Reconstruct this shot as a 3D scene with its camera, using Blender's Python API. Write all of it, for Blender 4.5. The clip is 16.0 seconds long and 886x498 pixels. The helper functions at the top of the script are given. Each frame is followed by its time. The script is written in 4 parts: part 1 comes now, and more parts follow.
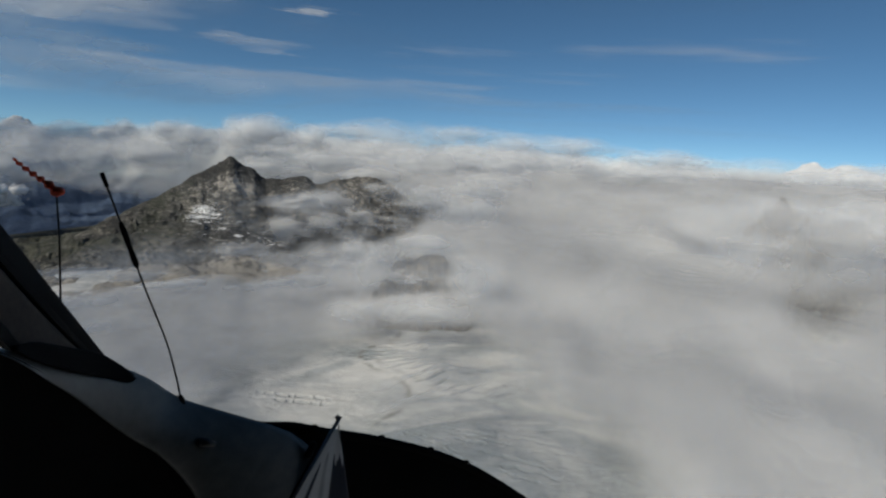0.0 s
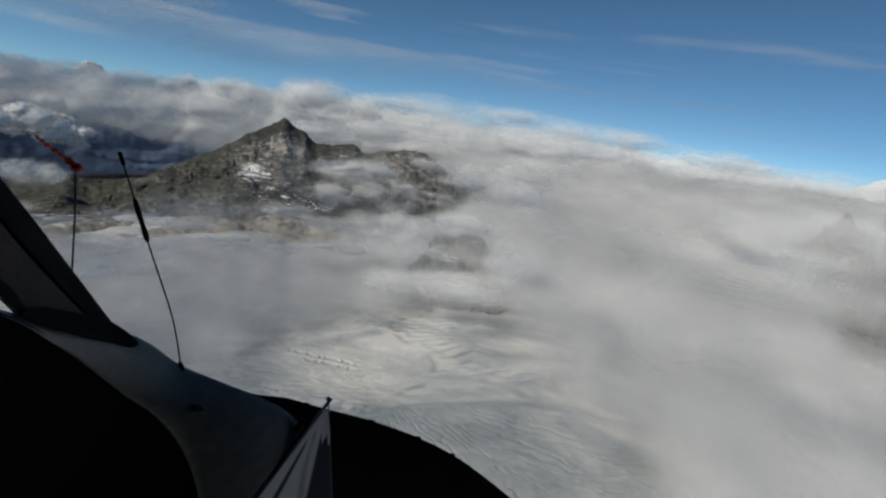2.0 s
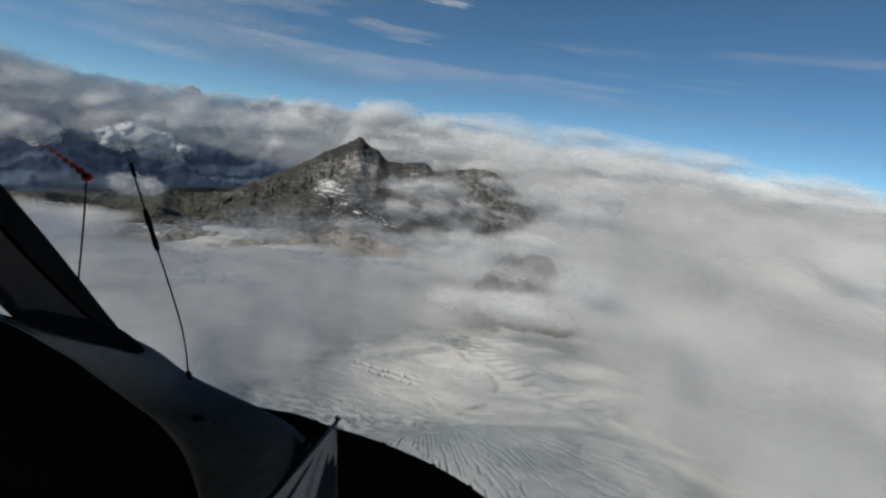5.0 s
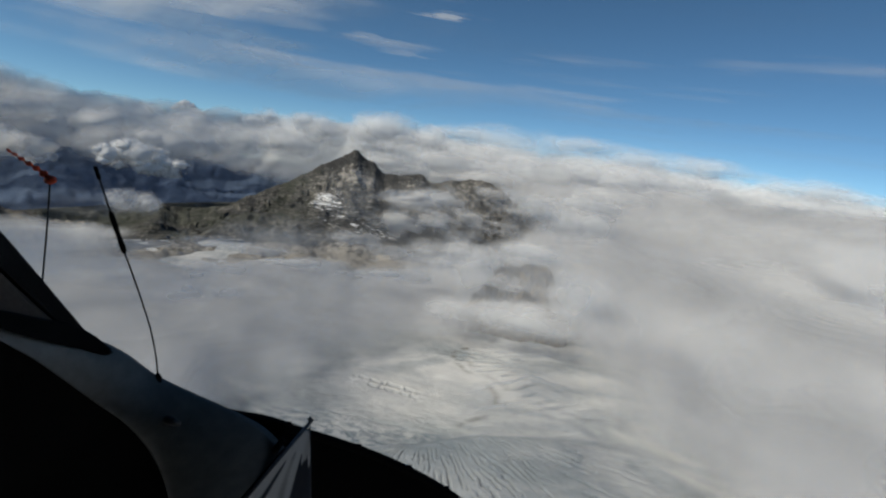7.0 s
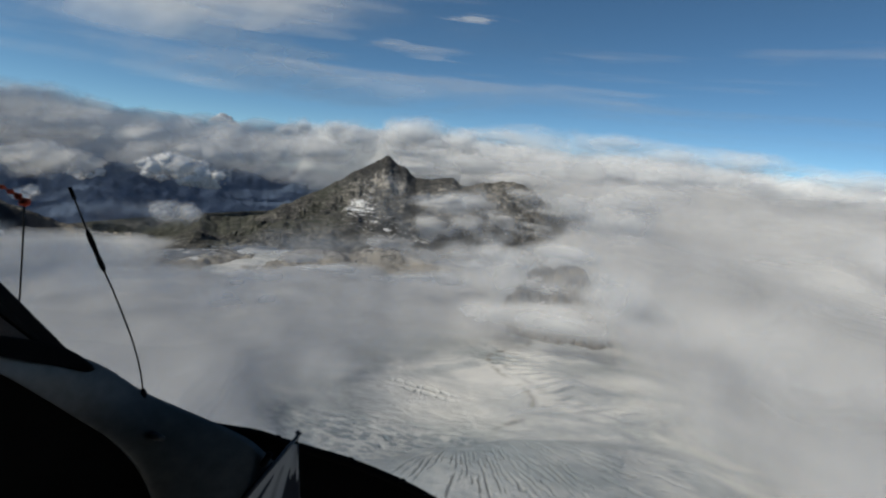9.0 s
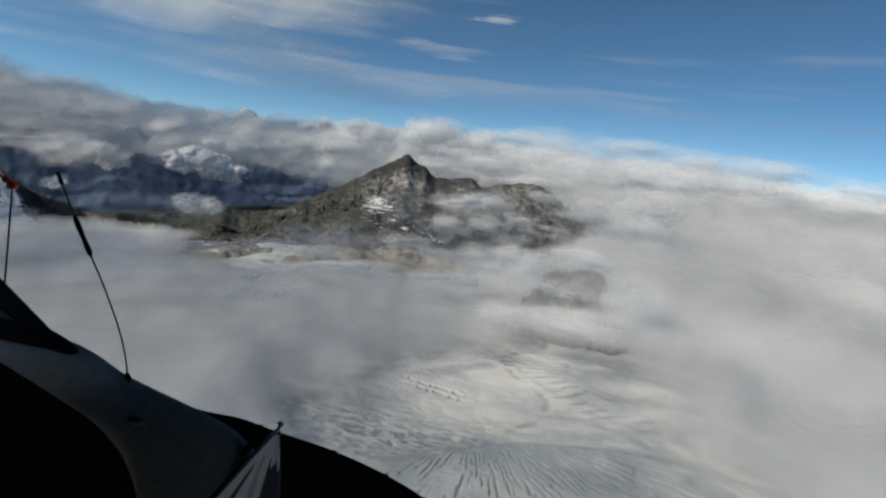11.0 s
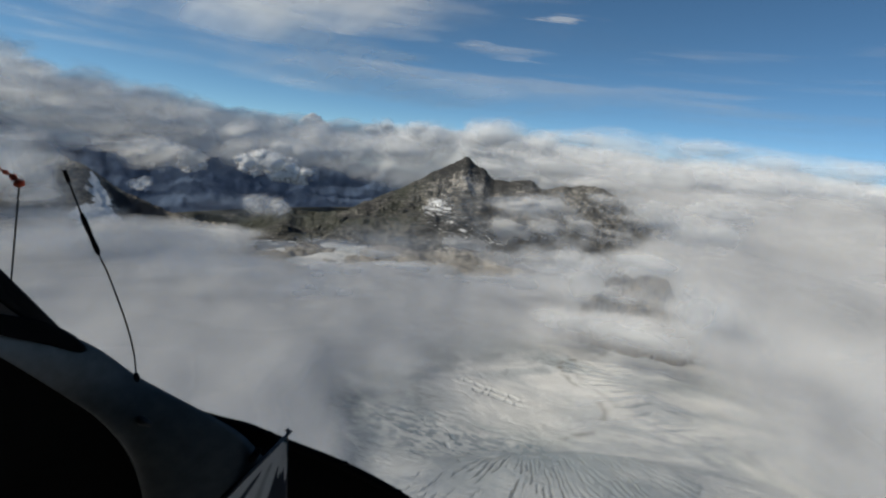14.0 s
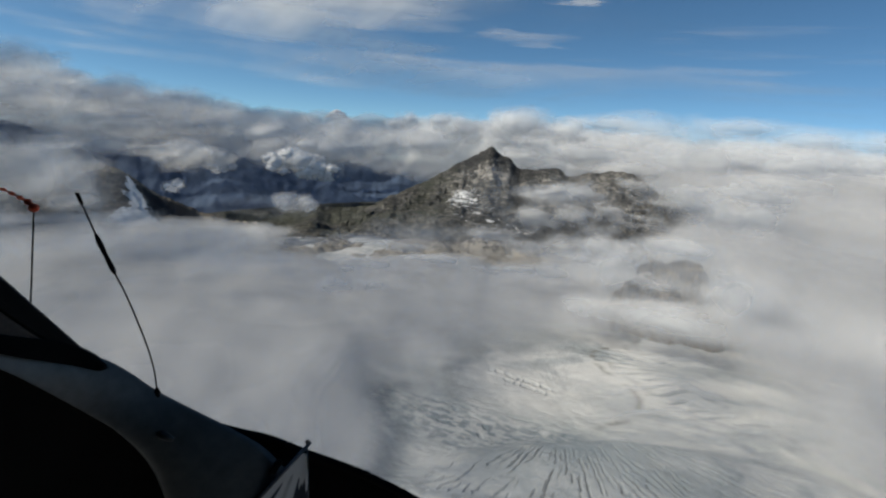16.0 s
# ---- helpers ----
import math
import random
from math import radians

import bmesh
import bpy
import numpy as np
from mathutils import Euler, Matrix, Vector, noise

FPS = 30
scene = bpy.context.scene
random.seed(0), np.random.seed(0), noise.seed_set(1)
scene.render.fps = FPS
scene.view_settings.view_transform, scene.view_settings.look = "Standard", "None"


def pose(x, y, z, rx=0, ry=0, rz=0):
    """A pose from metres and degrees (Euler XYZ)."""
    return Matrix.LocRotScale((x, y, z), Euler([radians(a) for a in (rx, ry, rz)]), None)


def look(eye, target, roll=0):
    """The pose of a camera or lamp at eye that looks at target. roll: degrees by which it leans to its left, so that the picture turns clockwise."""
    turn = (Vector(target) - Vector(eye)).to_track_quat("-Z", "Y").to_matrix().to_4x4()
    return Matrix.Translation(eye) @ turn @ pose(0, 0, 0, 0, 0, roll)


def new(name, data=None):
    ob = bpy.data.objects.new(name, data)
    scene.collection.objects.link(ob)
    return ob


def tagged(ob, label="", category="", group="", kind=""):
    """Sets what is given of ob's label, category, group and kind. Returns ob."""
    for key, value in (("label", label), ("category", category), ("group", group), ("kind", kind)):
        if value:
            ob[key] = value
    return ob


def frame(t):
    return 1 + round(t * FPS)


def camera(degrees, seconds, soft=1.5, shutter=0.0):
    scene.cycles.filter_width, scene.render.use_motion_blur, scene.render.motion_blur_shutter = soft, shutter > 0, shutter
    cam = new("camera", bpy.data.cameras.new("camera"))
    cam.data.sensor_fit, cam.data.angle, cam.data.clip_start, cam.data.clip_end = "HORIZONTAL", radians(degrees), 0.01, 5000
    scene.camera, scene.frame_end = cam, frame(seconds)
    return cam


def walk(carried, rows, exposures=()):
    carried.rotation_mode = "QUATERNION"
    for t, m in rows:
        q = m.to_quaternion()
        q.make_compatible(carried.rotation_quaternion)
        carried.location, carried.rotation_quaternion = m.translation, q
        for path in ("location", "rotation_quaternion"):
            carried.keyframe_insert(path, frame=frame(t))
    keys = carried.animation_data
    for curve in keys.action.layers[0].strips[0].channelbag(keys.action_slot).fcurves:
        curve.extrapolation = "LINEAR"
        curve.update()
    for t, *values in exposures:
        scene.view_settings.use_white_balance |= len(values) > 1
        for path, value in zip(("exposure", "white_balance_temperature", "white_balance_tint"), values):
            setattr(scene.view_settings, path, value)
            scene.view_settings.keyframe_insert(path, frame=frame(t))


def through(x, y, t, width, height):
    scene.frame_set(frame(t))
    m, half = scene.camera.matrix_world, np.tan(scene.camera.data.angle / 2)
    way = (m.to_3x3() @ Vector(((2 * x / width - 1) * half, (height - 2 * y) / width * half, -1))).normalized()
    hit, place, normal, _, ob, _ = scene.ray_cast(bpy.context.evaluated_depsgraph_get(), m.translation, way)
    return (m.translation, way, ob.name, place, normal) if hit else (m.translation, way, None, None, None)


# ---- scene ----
# ---- camera and its path: seconds, x, y, z, heading, pitch, bank ----
cam = camera(82.0, 16.0, soft=2.2)
PATH = [
    (0, -0.391, -0.130, -0.087, 0.01, -11.26, 3.55),
    (0.5, -0.327, -0.144, -0.073, 1.77, -12.79, 3.82),
    (1, -0.273, -0.138, -0.052, 3.67, -15.81, 3.75),
    (1.5, -0.301, -0.097, -0.029, 3.65, -14.96, 6.72),
    (2, -0.295, -0.132, -0.014, 4.20, -14.01, 8.75),
    (2.5, -0.266, -0.113, -0.015, 6.35, -14.14, 10.00),
    (3, -0.272, -0.046, -0.020, 11.51, -13.55, 9.43),
    (3.5, -0.251, -0.035, -0.018, 12.24, -13.49, 9.45),
    (4, -0.210, -0.054, -0.004, 12.16, -13.78, 9.58),
    (6.5, -0.113, -0.040, -0.006, 11.97, -11.85, 7.67),
    (7, -0.077, -0.053, -0.020, 12.00, -11.85, 7.96),
    (7.5, -0.041, -0.033, -0.015, 13.63, -11.54, 7.03),
    (8, -0.001, 0.001, 0.003, 15.52, -11.96, 6.08),
    (8.5, 0.022, 0.013, 0.008, 15.74, -11.93, 5.89),
    (11, 0.126, 0.047, 0.007, 17.71, -12.18, 7.32),
    (11.5, 0.130, 0.089, -0.002, 19.48, -12.07, 7.39),
    (12, 0.158, 0.121, 0.001, 21.38, -12.40, 6.70),
    (12.5, 0.175, 0.126, 0.030, 22.04, -13.16, 6.55),
    (13, 0.162, 0.139, 0.040, 21.81, -12.87, 7.30),
    (13.5, 0.176, 0.154, 0.028, 22.52, -12.49, 7.35),
    (14, 0.198, 0.183, 0.004, 24.35, -12.74, 6.81),
    (14.5, 0.266, 0.180, -0.006, 25.63, -12.24, 6.26),
    (15, 0.253, 0.225, -0.007, 26.45, -12.22, 6.70),
    (15.5, 0.220, 0.243, 0.021, 27.29, -12.28, 6.64),
    (16, 0.210, 0.234, 0.041, 27.40, -13.96, 4.34),
]
walk(cam, [(t, pose(x, y, z, 90 + pitch, 0, turn) @ pose(0, 0, 0, 0, 0, bank))
           for t, x, y, z, turn, pitch, bank in PATH],
     [(0, -0.2), (4, -0.08), (8, 0.0), (13, 0.07), (16, 0.13)])

# ---- sky and sun ----
SUN_AZ, SUN_EL = -133.0, 36.0
scene.cycles.transparent_max_bounces = 64
sky_world = bpy.data.worlds.new("sky")
scene.world = sky_world
sky_world.use_nodes = True
sky_tree = sky_world.node_tree
sky_node = sky_tree.nodes.new("ShaderNodeTexSky")
sky_node.sky_type, sky_node.sun_disc = "NISHITA", False
sky_node.sun_elevation, sky_node.sun_rotation = radians(SUN_EL), radians(SUN_AZ)
sky_node.altitude, sky_node.air_density, sky_node.dust_density, sky_node.ozone_density = 3000, 0.62, 0.7, 3.0
sky_way = sky_tree.nodes.new("ShaderNodeTexCoord")
sky_lift = sky_tree.nodes.new("ShaderNodeVectorMath")
sky_lift.operation, sky_lift.inputs[1].default_value, sky_lift.inputs[2].default_value = "MULTIPLY_ADD", (1, 1, 0.97), (0, 0, 0.05)
sky_tree.links.new(sky_way.outputs["Generated"], sky_lift.inputs[0])
sky_tree.links.new(sky_lift.outputs[0], sky_node.inputs["Vector"])
background = sky_tree.nodes["Background"]
background.inputs["Strength"].default_value = 0.114
tint = sky_tree.nodes.new("ShaderNodeHueSaturation")
tint.inputs["Saturation"].default_value = 1.1
sky_tree.links.new(sky_node.outputs[0], tint.inputs["Color"])
cool = sky_tree.nodes.new("ShaderNodeMix")
cool.data_type, cool.blend_type = "RGBA", "MULTIPLY"
cool.inputs[0].default_value, cool.inputs[7].default_value = 1.0, (0.945, 1.02, 0.86, 1)
sky_tree.links.new(tint.outputs[0], cool.inputs[6])
sky_tree.links.new(cool.outputs[2], background.inputs[0])

sun = new("sun", bpy.data.lights.new("sun", "SUN"))
sun.data.energy, sun.data.angle, sun.data.color = 3.3, radians(2.5), (1.0, 0.93, 0.78)
towards = Vector((math.sin(radians(SUN_AZ)) * math.cos(radians(SUN_EL)),
                  math.cos(radians(SUN_AZ)) * math.cos(radians(SUN_EL)), math.sin(radians(SUN_EL))))
sun.matrix_world = look(towards * 50, (0, 0, 0))


# ---- materials ----
class Nodes:
    """A short way to wire a node material."""

    def __init__(self, name):
        self.mat = bpy.data.materials.new(name)
        self.mat.use_nodes = True
        self.tree = self.mat.node_tree
        self.tree.nodes.clear()
        self.out = self.add("ShaderNodeOutputMaterial")

    def add(self, kind, **values):
        node = self.tree.nodes.new(kind)
        for key, value in values.items():
            setattr(node, key, value)
        return node

    def set(self, node, key, value):
        if isinstance(value, bpy.types.NodeSocket):
            self.tree.links.new(value, node.inputs[key])
        else:
            node.inputs[key].default_value = value

    def coords(self):
        return self.add("ShaderNodeTexCoord").outputs["Object"]

    def scaled(self, vector, size):
        node = self.add("ShaderNodeVectorMath", operation="MULTIPLY")
        self.set(node, 0, vector)
        self.set(node, 1, size)
        return node.outputs[0]

    def noise(self, vector, scale, detail=6.0, rough=0.55, distort=0.0):
        node = self.add("ShaderNodeTexNoise")
        self.set(node, "Vector", vector)
        self.set(node, "Scale", scale)
        self.set(node, "Detail", detail)
        self.set(node, "Roughness", rough)
        self.set(node, "Distortion", distort)
        return node.outputs["Fac"]

    def attribute(self, name):
        return self.add("ShaderNodeAttribute", attribute_name=name).outputs["Fac"]

    def math(self, operation, a, b=0.0, c=0.0, clamp=False):
        node = self.add("ShaderNodeMath", operation=operation, use_clamp=clamp)
        self.set(node, 0, a)
        self.set(node, 1, b)
        if operation in ("MULTIPLY_ADD",):
            self.set(node, 2, c)
        return node.outputs[0]

    def step(self, value, low, high):
        node = self.add("ShaderNodeMapRange", interpolation_type="SMOOTHSTEP")
        self.set(node, 0, value)
        self.set(node, 1, low)
        self.set(node, 2, high)
        return node.outputs[0]

    def ramp(self, value, *stops):
        node = self.add("ShaderNodeValToRGB")
        ramp = node.color_ramp
        while len(ramp.elements) < len(stops):
            ramp.elements.new(0.5)
        for element, (place, colour) in zip(ramp.elements, stops):
            element.position, element.color = place, (*colour, 1)
        self.set(node, 0, value)
        return node.outputs[0]

    def mix(self, value, a, b):
        node = self.add("ShaderNodeMix", data_type="RGBA")
        self.set(node, 0, value)
        self.set(node, 6, (*a, 1) if isinstance(a, tuple) else a)
        self.set(node, 7, (*b, 1) if isinstance(b, tuple) else b)
        return node.outputs[2]

    def bump(self, height, strength, distance):
        node = self.add("ShaderNodeBump")
        self.set(node, "Height", height)
        self.set(node, "Strength", strength)
        self.set(node, "Distance", distance)
        return node.outputs[0]

    def surface(self, colour, rough=0.7, normal=None, metal=0.0, specular=0.3):
        node = self.add("ShaderNodeBsdfPrincipled")
        self.set(node, "Base Color", (*colour, 1) if isinstance(colour, tuple) else colour)
        self.set(node, "Roughness", rough)
        self.set(node, "Metallic", metal)
        self.set(node, "Specular IOR Level", specular)
        if normal is not None:
            self.set(node, "Normal", normal)
        self.tree.links.new(node.outputs[0], self.out.inputs[0])
        return self.mat


def cloud_material(name, grain, low, high, thick, bump=0.0, stretch=(1, 1, 1), detail=7, fray=0.35, through=0.48):
    """Vapour: scatters light to both sides and thins out by its density and a noise."""
    n = Nodes(name)
    where = n.scaled(n.coords(), stretch)
    coarse = n.noise(where, 1 / grain, detail, 0.55, 0.35)
    fine = n.noise(where, 3.7 / grain, 5, 0.6)
    both = n.math("MULTIPLY_ADD", fine, fray, n.math("MULTIPLY", coarse, 1 - fray))
    body = n.math("ADD", n.attribute("dens"), n.math("MULTIPLY", n.math("SUBTRACT", both, 0.5), 2.2))
    alpha = n.math("MULTIPLY", n.step(body, low, high), thick)
    alpha = n.math("MULTIPLY", alpha, n.step(n.attribute("dens"), 0.0, 0.25))
    lit = n.add("ShaderNodeBsdfDiffuse")
    back = n.add("ShaderNodeBsdfTranslucent")
    colour = n.ramp(coarse, (0.3, (0.85, 0.86, 0.875)), (0.7, (0.94, 0.94, 0.94)))
    for node in (lit, back):
        n.set(node, 0, colour)
    if bump:
        n.set(lit, "Normal", n.bump(both, bump, grain * 0.3))
    soft = n.add("ShaderNodeMixShader")
    n.set(soft, 0, through)
    n.set(soft, 1, lit.outputs[0])
    n.set(soft, 2, back.outputs[0])
    clear = n.add("ShaderNodeBsdfTransparent")
    whole = n.add("ShaderNodeMixShader")
    n.set(whole, 0, alpha)
    n.set(whole, 1, clear.outputs[0])
    n.set(whole, 2, soft.outputs[0])
    n.tree.links.new(whole.outputs[0], n.out.inputs[0])
    return n.mat


def glacier_material():
    n = Nodes("glacier_ice")
    p = n.coords()
    broad = n.noise(n.scaled(p, (1, 1.8, 1)), 1 / 240, 6, 0.6, 0.9)
    grit = n.noise(n.scaled(p, (1, 2.5, 1)), 1 / 22, 8, 0.65, 0.4)
    flow = n.noise(n.scaled(p, (0.35, 2.2, 1)), 1 / 34, 7, 0.66, 1.6)
    colour = n.ramp(broad, (0.34, (0.37, 0.40, 0.42)), (0.47, (0.48, 0.50, 0.51)), (0.57, (0.72, 0.71, 0.69)))
    dirt = n.step(n.math("ADD", grit, n.math("MULTIPLY", n.math("SUBTRACT", broad, 0.5), -0.7)), 0.52, 0.70)
    colour = n.mix(n.math("MULTIPLY", dirt, 0.6), colour, (0.24, 0.25, 0.26))
    lines = n.math("MULTIPLY", n.step(flow, 0.53, 0.62), n.step(broad, 0.62, 0.42))
    colour = n.mix(n.math("MULTIPLY", lines, 0.18), colour, (0.22, 0.24, 0.25))
    colour = n.mix(n.math("MULTIPLY", n.attribute("clean"), 0.8), colour, (0.80, 0.78, 0.74))
    colour = n.mix(n.attribute("soil"), colour, (0.20, 0.19, 0.165))
    colour = n.mix(n.attribute("bare_shade"), colour, (0.15, 0.195, 0.225))
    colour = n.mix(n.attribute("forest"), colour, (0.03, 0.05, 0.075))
    return n.surface(colour, 0.6, n.bump(grit, 0.7, 7.0))


def rock_material(name, dark, mid, pale, green, snow_level, strata=1.0, relief=1.2):
    n = Nodes(name)
    p = n.coords()
    broad = n.noise(p, 1 / 220, 8, 0.62, 0.5)
    layers = n.noise(n.scaled(p, (0.5, 0.5, 1.7 * strata)), 1 / 30, 9, 0.66, 0.9)
    grain = n.noise(n.scaled(p, (1, 1, 1.6)), 1 / 13, 8, 0.72, 0.3)
    tone = n.math("ADD", n.math("MULTIPLY", layers, 0.38), n.math("ADD", n.math("MULTIPLY", grain, 0.40), n.math("MULTIPLY", broad, 0.22)))
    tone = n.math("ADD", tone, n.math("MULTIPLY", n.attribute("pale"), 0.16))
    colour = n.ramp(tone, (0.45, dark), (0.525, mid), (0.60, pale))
    colour = n.mix(n.math("MULTIPLY", n.attribute("turf"), n.step(broad, 0.35, 0.62)), colour, green)
    drift = n.noise(n.scaled(p, (0.32, 0.32, 2.6)), 1 / 12, 7, 0.62, 0.8)
    snow = n.math("ADD", n.attribute("snow"), n.math("MULTIPLY", n.math("SUBTRACT", n.math("ADD", n.math("MULTIPLY", layers, 0.4), n.math("MULTIPLY", drift, 0.6)), 0.5), 2.4))
    colour = n.mix(n.step(snow, snow_level, snow_level + 0.14), colour, (0.78, 0.79, 0.80))
    return n.surface(colour, 0.9, n.bump(tone, relief, 9.0), specular=0.15)


def dull_material(name, colour, rough, grain=40.0, spread=0.35, metal=0.0, specular=0.3, bump=0.15):
    n = Nodes(name)
    p = n.coords()
    a = n.noise(p, grain, 6, 0.6)
    b = n.noise(p, grain * 0.12, 4, 0.6)
    tone = n.math("ADD", n.math("MULTIPLY", a, 0.5), n.math("MULTIPLY", b, 0.5))
    low = tuple(c * (1 - spread) for c in colour)
    high = tuple(min(1, c * (1 + spread)) for c in colour)
    return n.surface(n.ramp(tone, (0.35, low), (0.65, high)), rough, n.bump(a, bump, 0.002), metal, specular)


GLACIER = glacier_material()
PEAK_ROCK = rock_material("peak_rock", (0.040, 0.040, 0.040), (0.112, 0.108, 0.101), (0.37, 0.345, 0.31), (0.045, 0.05, 0.038), 0.60)
RIDGE_ROCK = rock_material("ridge_rock", (0.035, 0.038, 0.045), (0.10, 0.093, 0.083), (0.31, 0.27, 0.215), (0.1, 0.1, 0.06), 0.8)
CRAG_ROCK = rock_material("crag_rock", (0.05, 0.042, 0.034), (0.15, 0.12, 0.088), (0.34, 0.275, 0.20), (0.08, 0.08, 0.05), 0.85)
# blue distance haze is painted into these colours, over the forest tone
HAZY_ROCK = rock_material("hazy_rock", (0.072, 0.106, 0.175), (0.09, 0.128, 0.205), (0.12, 0.16, 0.235), (0.075, 0.11, 0.175), 1.0, 0.5, 0.2)
FAR_SNOW = rock_material("far_snow", (0.25, 0.27, 0.3), (0.5, 0.52, 0.55), (0.8, 0.81, 0.83), (0.3, 0.3, 0.3), 0.5)
SEA_CLOUD = cloud_material("sea_cloud", 640, -0.6, 1.2, 0.36, 0.0, (1, 1, 1.6), 3, 0.08, 0.32)
FOG_CLOUD = cloud_material("fog_cloud", 800, -0.4, 1.2, 0.36, 0.0, (1, 1, 1), 3, 0.1)
BANK_CLOUD = cloud_material("bank_cloud", 420, -0.1, 0.95, 0.6, 0.0, (1, 1, 1), 4, 0.15, 0.4)
HEAP_CLOUD = cloud_material("heap_cloud", 420, -0.2, 1.2, 0.7, 0.0, (1, 1, 1), 4, 0.2, 0.4)
SHADE_CLOUD = cloud_material("shade_cloud", 900, -0.6, 1.0, 0.37, 0.0, (1, 1, 1), 3, 0.1)
HAZE_CLOUD = cloud_material("haze_cloud", 380, -0.3, 1.3, 0.42, 0.0, (1, 1, 1), 4, 0.15)
PUFF_CLOUD = cloud_material("puff_cloud", 130, -0.15, 0.9, 0.88, 0.0, (1, 1, 1), 4, 0.25, 0.12)
FOOT_CLOUD = cloud_material("foot_cloud", 700, -0.2, 1.3, 0.34, 0.0, (1, 1, 1), 3, 0.1)
WISP_CLOUD = cloud_material("wisp_cloud", 240, 0.0, 1.4, 0.3)
CIRRUS_CLOUD = cloud_material("cirrus_cloud", 900, -0.3, 1.7, 0.7, 0.0, (0.5, 1.5, 1), 3, 0.12, 0.85)


# ---- shape helpers ----
def lattice(ix, iy, seed):
    h = (ix * 374761393 + iy * 668265263 + seed * 974634777) & 0x7FFFFFFF
    h = ((h ^ (h >> 13)) * 1274126177) & 0x7FFFFFFF
    return ((h ^ (h >> 16)) & 0xFFFF) / 65535.0


def value_noise(x, y, seed):
    fx, fy = np.floor(x), np.floor(y)
    ix, iy = fx.astype(np.int64), fy.astype(np.int64)
    u, v = x - fx, y - fy
    u, v = u * u * u * (u * (6 * u - 15) + 10), v * v * v * (v * (6 * v - 15) + 10)
    a, b = lattice(ix, iy, seed), lattice(ix + 1, iy, seed)
    c, d = lattice(ix, iy + 1, seed), lattice(ix + 1, iy + 1, seed)
    return (a + (b - a) * u) * (1 - v) + (c + (d - c) * u) * v


def fbm(x, y, seed=0, octaves=5, gain=0.5):
    """-1 to 1."""
    total, weight, size = 0, 0, 1.0
    for k in range(octaves):
        c, s = math.cos(0.7 * k), math.sin(0.7 * k)
        total = total + size * (value_noise((c * x - s * y) * 2 ** k, (s * x + c * y) * 2 ** k, seed + 17 * k) * 2 - 1)
        weight, size = weight + size, size * gain
    return total / weight * 1.6


def ridged(x, y, seed=0, octaves=5):
    """0 to 1, sharp crests."""
    total, weight, size = 0, 0, 1.0
    for k in range(octaves):
        total = total + size * (1 - np.abs(value_noise(x * 2 ** k, y * 2 ** k, seed + 29 * k) * 2 - 1))
        weight, size = weight + size, size * 0.5
    return total / weight


def billow(x, y, seed=0, octaves=4):
    """0 to 1, round heads with sharp creases."""
    total, weight, size = 0, 0, 1.0
    for k in range(octaves):
        total = total + size * (np.sqrt((value_noise(x * 2 ** k, y * 2 ** k, seed + 31 * k) * 2 - 1) ** 2 + 0.03) - 0.13)
        weight, size = weight + size, size * 0.5
    return np.clip(total / weight * 1.6, 0, 1)


def smooth(a, b, x):
    t = np.clip((x - a) / (b - a), 0, 1)
    return t * t * (3 - 2 * t)


def bell(x, centre, half):
    return np.exp(-((x - centre) / half) ** 2)


def eased(x, stops):
    """A rounded line through (place, value) stops."""
    xs, ys = [s[0] for s in stops], [s[1] for s in stops]
    step = (xs[-1] - xs[0]) / 420
    return sum(np.interp(x + k * step, xs, ys) for k in (-2, -1, 0, 1, 2)) / 5


def sheet(name, X, Y, Z, material, parent=None, wrap=False, **layers):
    """A grid of points as one smooth mesh; layers are values for each point."""
    n, m = X.shape
    mesh = bpy.data.meshes.new(name)
    index = np.arange(n * m).reshape(n, m)
    if wrap:
        index = np.hstack([index, index[:, :1]])
    quads = np.stack([index[:-1, :-1], index[:-1, 1:], index[1:, 1:], index[1:, :-1]], -1).reshape(-1, 4)
    mesh.from_pydata(np.stack([X, Y, Z], -1).reshape(-1, 3), [], quads)
    mesh.polygons.foreach_set("use_smooth", np.ones(len(quads), bool))
    for key, values in layers.items():
        mesh.attributes.new(key, "FLOAT", "POINT").data.foreach_set("value", np.ascontiguousarray(values, np.float32).ravel())
    mesh.materials.append(material)
    mesh.update()
    ob = new(name, mesh)
    if parent is not None:
        ob.parent = parent
    return ob


def plan(az, r):
    a = np.radians(az)
    return r * np.sin(a), r * np.cos(a)


# ---- ground: the glacier, one sheet out to the horizon ----
FLOOR = -550.0


def across_dome(x, y):
    """Distances along the ice dome's crest and behind it."""
    return (x + 108) * 0.867 + (y - 770) * 0.498, (y - 770) * 0.867 - (x + 108) * 0.498


def glacier_height(x, y):
    z = FLOOR + 14 * fbm(x / 420, y / 420, 3, 5)
    p, q = across_dome(x, y)
    q = q + 0.0005 * p * p + 12 * fbm(x / 130, y / 130, 5, 3)
    z = z + 56 * bell(p, 40, 330) * np.where(q < 0, bell(q, 0, 260), bell(q, 0, 58))
    z = z + 22 * bell(x, 160, 300) * bell(y, 1050, 200)
    z = z + 30 * smooth(1300, 2300, y)
    bearing, away = np.degrees(np.arctan2(x, y)), np.hypot(x, y)
    z = z - 260 * smooth(2250, 2700, away) * smooth(-64, -58, bearing) * smooth(-30, -36, bearing)
    return z


def moraine_line(y):
    return -112 - 88 * bell(y, 1262, 95) + 55 * smooth(1190, 1060, y) - 60 * smooth(1010, 900, y)


